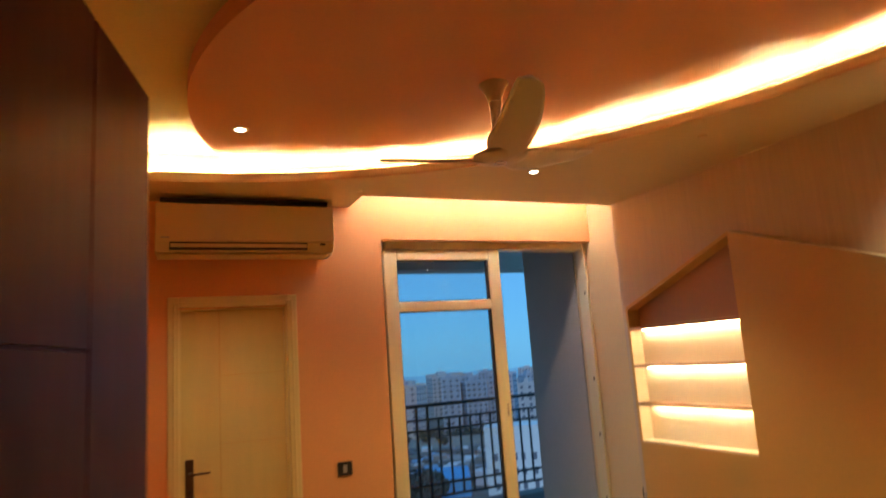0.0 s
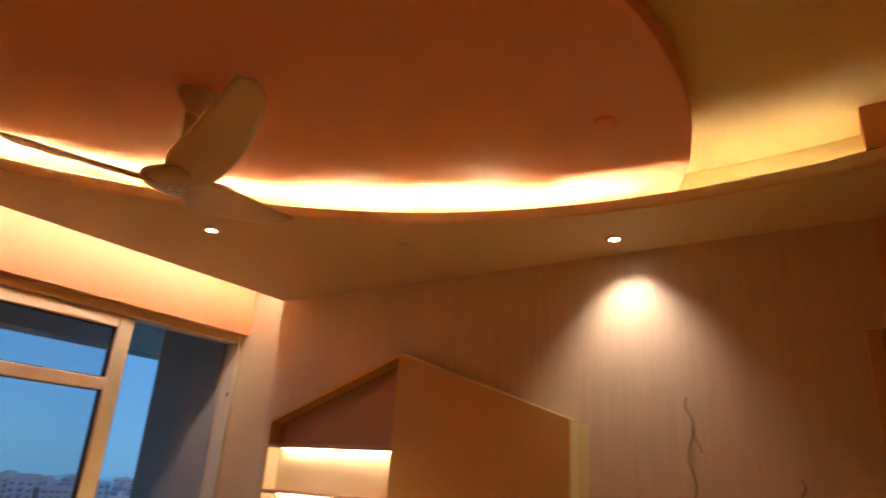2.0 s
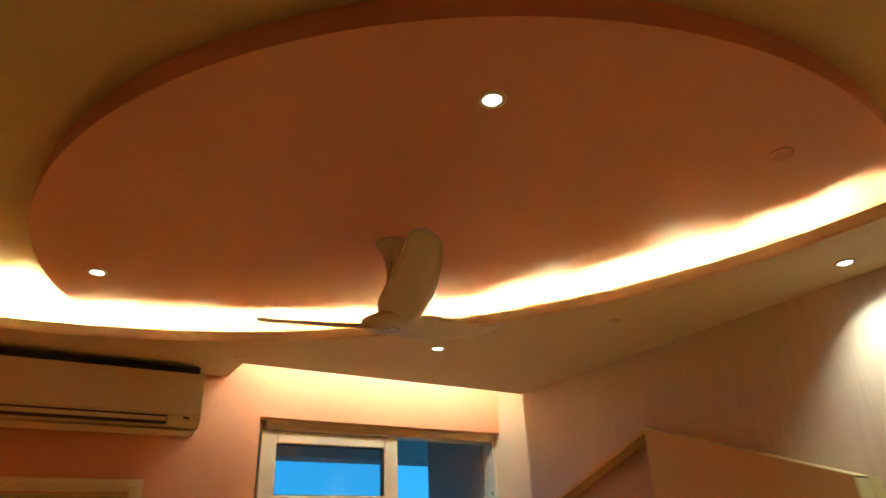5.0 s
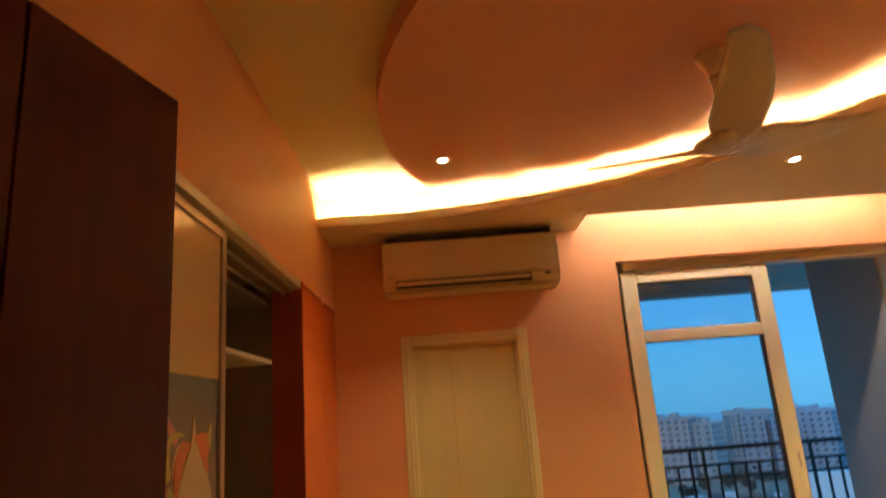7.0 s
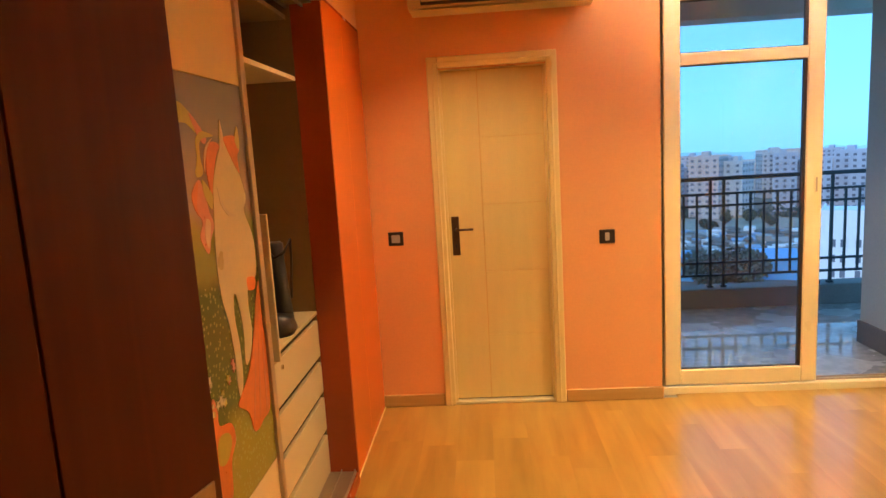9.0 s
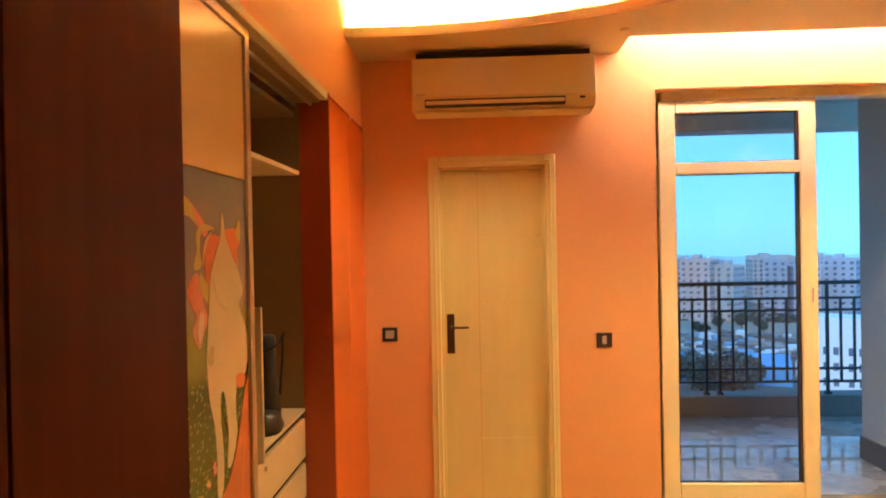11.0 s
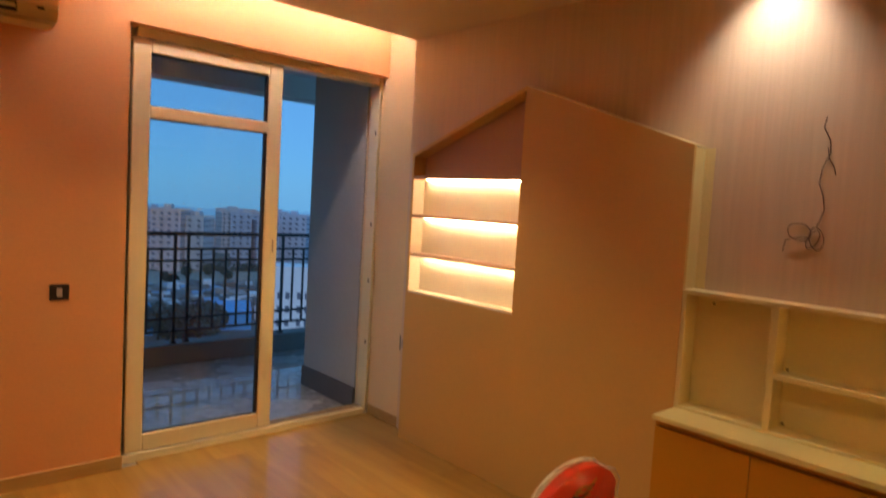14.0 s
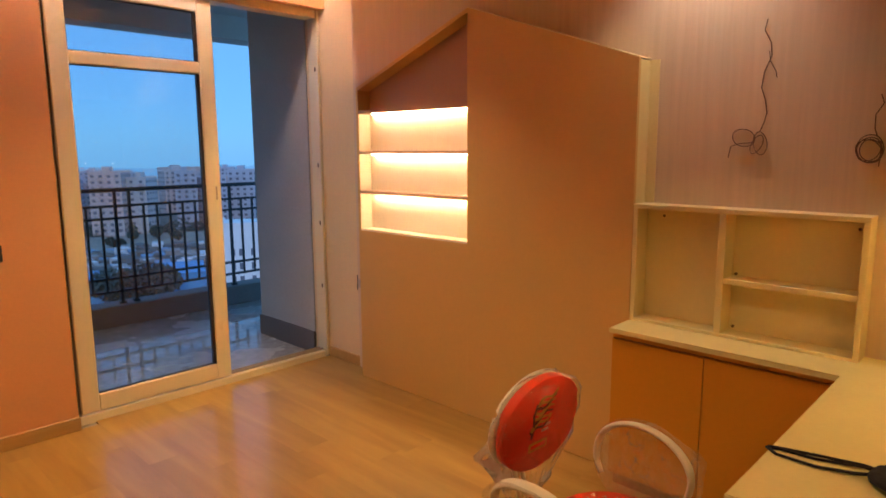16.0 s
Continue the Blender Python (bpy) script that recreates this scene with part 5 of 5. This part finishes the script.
def tower(name, x, y, w, d, h, mat, rz, fl=3.1, bay=3.4, label="", cat="apartment block", near=False):
    """A block with storeys: window openings, balcony slabs, a roof parapet and a stair head."""
    b = empty(name, x, y, GZ, rz, label, cat, "city blocks")
    part("wall", box(-w / 2, -d / 2, 0, w / 2, d / 2, h), mat, b)
    for e in (-d / 2, d / 2):
        part("roof_parapet", box(-w / 2 - 0.2, e - 0.2, h, w / 2 + 0.2, e + 0.2, h + 1.0), mat, b)
    part("stair_head", box(-w * 0.2, -2, h, w * 0.05, 3, h + 3.2), mat, b)
    rows, slabs, singles = [], [], []
    nb, nf = int(w / bay), int(h / fl)
    for f in range(nf):
        z = h - (nf - f) * fl + 0.9
        for k in range(nb):
            cx = -w / 2 + (k + 0.5) * w / nb
            if k % 3 == 1:
                slabs.append((cx - bay * 0.45, -d / 2 - 1.2, z - 0.9, cx + bay * 0.45, -d / 2, z - 0.1))
            (singles if near else rows).append((cx - 0.8, -d / 2 - 0.06, z, cx + 0.8, -d / 2 + 0.05, z + 1.4))
        for k in range(int(d / bay)):
            cy = -d / 2 + (k + 0.5) * d / int(d / bay)
            rows.append((-w / 2 - 0.06, cy - 0.7, z, -w / 2 + 0.05, cy + 0.7, z + 1.4))
            rows.append((w / 2 - 0.05, cy - 0.7, z, w / 2 + 0.06, cy + 0.7, z + 1.4))
    tagged(quick(rows, "window_rows", WIN, b), kind="stuff")
    for kind, group, m in (("window", singles, WIN), ("balcony", slabs if near else [], mat)):
        me = None
        for r in group:
            if me is None:
                ob = quick([(0, 0, 0, r[3] - r[0], r[4] - r[1], r[5] - r[2])], kind, m, b)
                me = ob.data
            else:
                ob = new(kind, me)
                ob.parent = b
            ob.location = r[:3]
    if slabs and not near:
        tagged(quick(slabs, "balcony_rows", mat, b), kind="stuff")
    return b


def quick(rows, name, mat, parent):
    vs, fs = [], []
    for x0, y0, z0, x1, y1, z1 in rows:
        k = len(vs)
        vs += [(x0, y0, z0), (x1, y0, z0), (x1, y1, z0), (x0, y1, z0), (x0, y0, z1), (x1, y0, z1), (x1, y1, z1), (x0, y1, z1)]
        fs += [[k + i for i in q] for q in ((0, 3, 2, 1), (4, 5, 6, 7), (0, 1, 5, 4), (1, 2, 6, 5), (2, 3, 7, 6), (3, 0, 4, 7))]
    me = bpy.data.meshes.new(name)
    me.from_pydata(vs, [], fs)
    me.materials.append(mat)
    o = new(name, me)
    o.parent = parent
    return o


rng = random.Random(12)
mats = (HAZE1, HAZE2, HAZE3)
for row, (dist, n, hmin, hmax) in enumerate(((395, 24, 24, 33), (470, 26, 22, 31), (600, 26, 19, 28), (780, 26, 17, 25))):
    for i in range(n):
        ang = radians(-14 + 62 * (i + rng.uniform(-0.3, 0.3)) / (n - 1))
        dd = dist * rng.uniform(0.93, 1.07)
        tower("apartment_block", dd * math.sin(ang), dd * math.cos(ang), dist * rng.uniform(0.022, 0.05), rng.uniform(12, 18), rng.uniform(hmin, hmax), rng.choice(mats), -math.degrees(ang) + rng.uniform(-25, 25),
              label=("pale grey concrete", "buff plastered", "blue-grey concrete")[rng.randrange(3)] + " apartment block, evening haze in its wall colour", near=row == 0)

def office(x, y, rz):
    """White block: a plain band on top, then rows of small windows set in pairs."""
    w, d, h = 30, 14, 27.5
    b = empty("office_building", x, y, GZ, rz, "white rendered building with small dark windows in pairs", "building", "city blocks")
    part("wall", box(-w / 2, -d / 2, 0, w / 2, d / 2, h), WHITEB, b)
    for r in ((-w / 2 - 0.1, -d / 2 - 0.1, h, w / 2 + 0.1, -d / 2 + 0.2, h + 0.6), (-w / 2 - 0.1, -d / 2 + 0.2, h, -w / 2 + 0.2, d / 2, h + 0.6)):
        part("roof_parapet", box(*r), WHITEB, b)
    me, sl = mesh_of("window", box(-0.45, -0.08, 0, 0.45, 0.05, 1.5), WIN), mesh_of("sill", box(-0.6, -0.2, -0.12, 0.6, 0.0, 0.0), WHITEB)
    for f in range(7):
        for k in range(7):
            for off in (-0.85, 0.85):
                for nm, m in (("window", me), ("sill", sl)):
                    o = new(nm, m)
                    o.parent = b
                    o.location = (-w / 2 + 3.0 + k * 4.2 + off, -d / 2, h - 6.6 - f * 3.0)
    return b


office(82, 128, -30)
for k, (x, y, w, d, rz) in enumerate(((55, 206, 19, 14, -12), (86, 202, 17, 14, -20), (122, 205, 30, 14, -30), (150, 232, 40, 16, -30))):
    s = empty("warehouse", x, y, GZ, rz, "low shed with a pale blue metal roof", "shed", "blue roofed sheds")
    part("wall", box(-w / 2, -d / 2, 0, w / 2, d / 2, 5.79), BLUER, s)
    part("roof", prism([(-d / 2 - 0.5, 6.0), (0, 8.5), (d / 2 + 0.5, 6.0), (d / 2 + 0.5, 5.8), (0, 8.2), (-d / 2 - 0.5, 5.8)], -w / 2, w / 2, 0), BLUER, s, "blue ribbed metal roof")


def tree(x, y, h, seed):
    r = random.Random(seed)
    t = empty("tree", x, y, GZ, r.uniform(0, 360), "dark green broad-crowned tree far below", "tree", "trees below")
    part("trunk", tube([(0, 0, 0), (0.2, 0.1, h * 0.25), (0.1, -0.1, h * 0.5), (0.0, 0.0, h * 0.75)], lambda s: 0.35 * (1 - 0.7 * s), 8), BARK, t)
    vs, fs = [], []
    for i in range(1000):
        a, u, k = r.uniform(0, 6.283), r.uniform(-1, 1), r.random() ** 0.4
        q = math.sqrt(1 - u * u) * h * 0.46 * k
        p = Vector((q * math.cos(a), q * math.sin(a), h * 0.58 + u * h * 0.42 * k))
        s = r.uniform(0.45, 0.85)
        n1 = Vector((r.uniform(-1, 1), r.uniform(-1, 1), r.uniform(-1, 1))).normalized()
        n2 = n1.orthogonal().normalized()
        k0 = len(vs)
        vs += [p - n1 * s, p + n2 * s * 0.6, p + n1 * s, p - n2 * s * 0.6]
        fs.append((k0, k0 + 1, k0 + 2, k0 + 3))
    me = bpy.data.meshes.new("crown")
    me.from_pydata(vs, [], fs)
    me.materials.append(LEAF)
    o = new("crown", me)
    o.parent = t


for i in range(14):
    tree(68.5 + rng.uniform(-7, 7), 188 + rng.uniform(-6, 6), rng.uniform(8.5, 12), 40 + i)
for i in range(14):
    ang, dd = radians(rng.uniform(2, 42)), rng.uniform(290, 380)
    tree(dd * math.sin(ang), dd * math.cos(ang), rng.uniform(4, 7), 80 + i)


def tree_belt():
    """A far belt of trees at the feet of the blocks, past counting."""
    r = random.Random(77)
    vs, fs = [], []
    for i in range(5200):
        ang, dd = radians(r.uniform(-6, 52)), 372 + 12 * r.random()
        p = Vector((dd * math.sin(ang), dd * math.cos(ang), GZ + r.random() ** 1.6 * (5 + 5 * noise.noise((ang * 40, 0, 0)))))
        s = r.uniform(0.6, 1.5)
        n1 = Vector((r.uniform(-1, 1), r.uniform(-1, 1), r.uniform(-1, 1))).normalized()
        n2 = n1.orthogonal().normalized()
        k0 = len(vs)
        vs += [p - n1 * s, p + n2 * s * 0.7, p + n1 * s, p - n2 * s * 0.7]
        fs.append((k0, k0 + 1, k0 + 2, k0 + 3))
    me = bpy.data.meshes.new("tree_belt")
    me.from_pydata(vs, [], fs)
    me.materials.append(LEAF)
    tagged(new("tree_belt", me), "dark hazy belt of far trees", "trees", kind="stuff")


tree_belt()


def low_houses():
    """The crowded low roofs between the sheds and the field, past counting."""
    r = random.Random(31)
    vs, fs = [], []
    for i in range(900):
        ang, dd = radians(r.uniform(4, 40)), r.uniform(232, 300)
        x, y, w, d, h, tz = dd * math.sin(ang), dd * math.cos(ang), r.uniform(1.2, 3.2), r.uniform(1.0, 2.5), r.uniform(1.6, 4.6), r.uniform(-0.6, 0.6)
        k = len(vs)
        for sx, sy, z in ((-1, -1, 0), (1, -1, 0), (1, 1, 0), (-1, 1, 0), (-1, -1, h), (1, -1, h), (1, 1, h + 0.4), (-1, 1, h + 0.4)):
            vs.append((x + sx * w * math.cos(tz) - sy * d * math.sin(tz), y + sx * w * math.sin(tz) + sy * d * math.cos(tz), GZ + z))
        fs += [[k + i for i in q] for q in ((4, 5, 6, 7), (0, 1, 5, 4), (1, 2, 6, 5), (2, 3, 7, 6), (3, 0, 4, 7))]
    me = bpy.data.meshes.new("low_houses")
    me.from_pydata(vs, [], fs)
    m, n, l, b = nodes_of("mixed_roof_sheets")
    g, rp = n.new("ShaderNodeNewGeometry"), n.new("ShaderNodeValToRGB")
    rp.color_ramp.interpolation = "CONSTANT"
    rp.color_ramp.elements[0].color, rp.color_ramp.elements[1].color = (0.16, 0.14, 0.13, 1), (0.70, 0.70, 0.70, 1)
    rp.color_ramp.elements[1].position = 0.8
    for p, cc in ((0.3, (0.34, 0.32, 0.30)), (0.55, (0.24, 0.17, 0.13)), (0.68, (0.22, 0.36, 0.50))):
        rp.color_ramp.elements.new(p).color = (*cc, 1)
    l.new(g.outputs["Random Per Island"], rp.inputs[0]), l.new(rp.outputs[0], b.inputs["Base Color"])
    b.inputs["Roughness"].default_value = 0.8
    me.materials.append(m)
    tagged(new("low_houses", me), "crowded low houses with patched sheet roofs", "houses", kind="stuff")


low_houses()
FIELD = paint("pale_dry_field", (0.36, 0.31, 0.25), 0.95, 0.25, 0.03, 0.0, fine=0.2)
structure("field", box(-60, 304, GZ + 0.01, 360, 352, GZ + 0.06), FIELD, "pale dry open field before the blocks", "field")
ROADM = paint("pale_road", (0.30, 0.30, 0.30), 0.9, 0.1, 0.05, 0.0, fine=0.5)
for k, (y0, y1) in enumerate(((296, 301), (356, 361))):
    structure("road", box(-300, y0, GZ + 0.005, 500, y1, GZ + 0.05), ROADM, "pale straight road across the far ground", "road")


# ---- floor planks ----
PW, PL = 0.193, 1.22
x = -0.66
rngp = random.Random(5)
while x < 3.0:
    y = -1.5 - rngp.uniform(0, PL)
    while y < 4.30:
        ya, yb = max(y, -1.5), min(y + PL, 4.255 if x > 1.1 else 4.2)
        xa, xb = x, min(x + PW, XR + 0.01)
        if yb - ya > 0.03 and xb - xa > 0.02 and (ya > 0.0 or xa < 1.0):
            o = new("plank", mesh_of("plank", box(0.0001, 0.0001, -0.0118, xb - xa - 0.0001, yb - ya - 0.0001, 0.0), PLANK))
            o.location = (xa, ya, 0)
            o.parent = floor
        y += PL
    x += PW
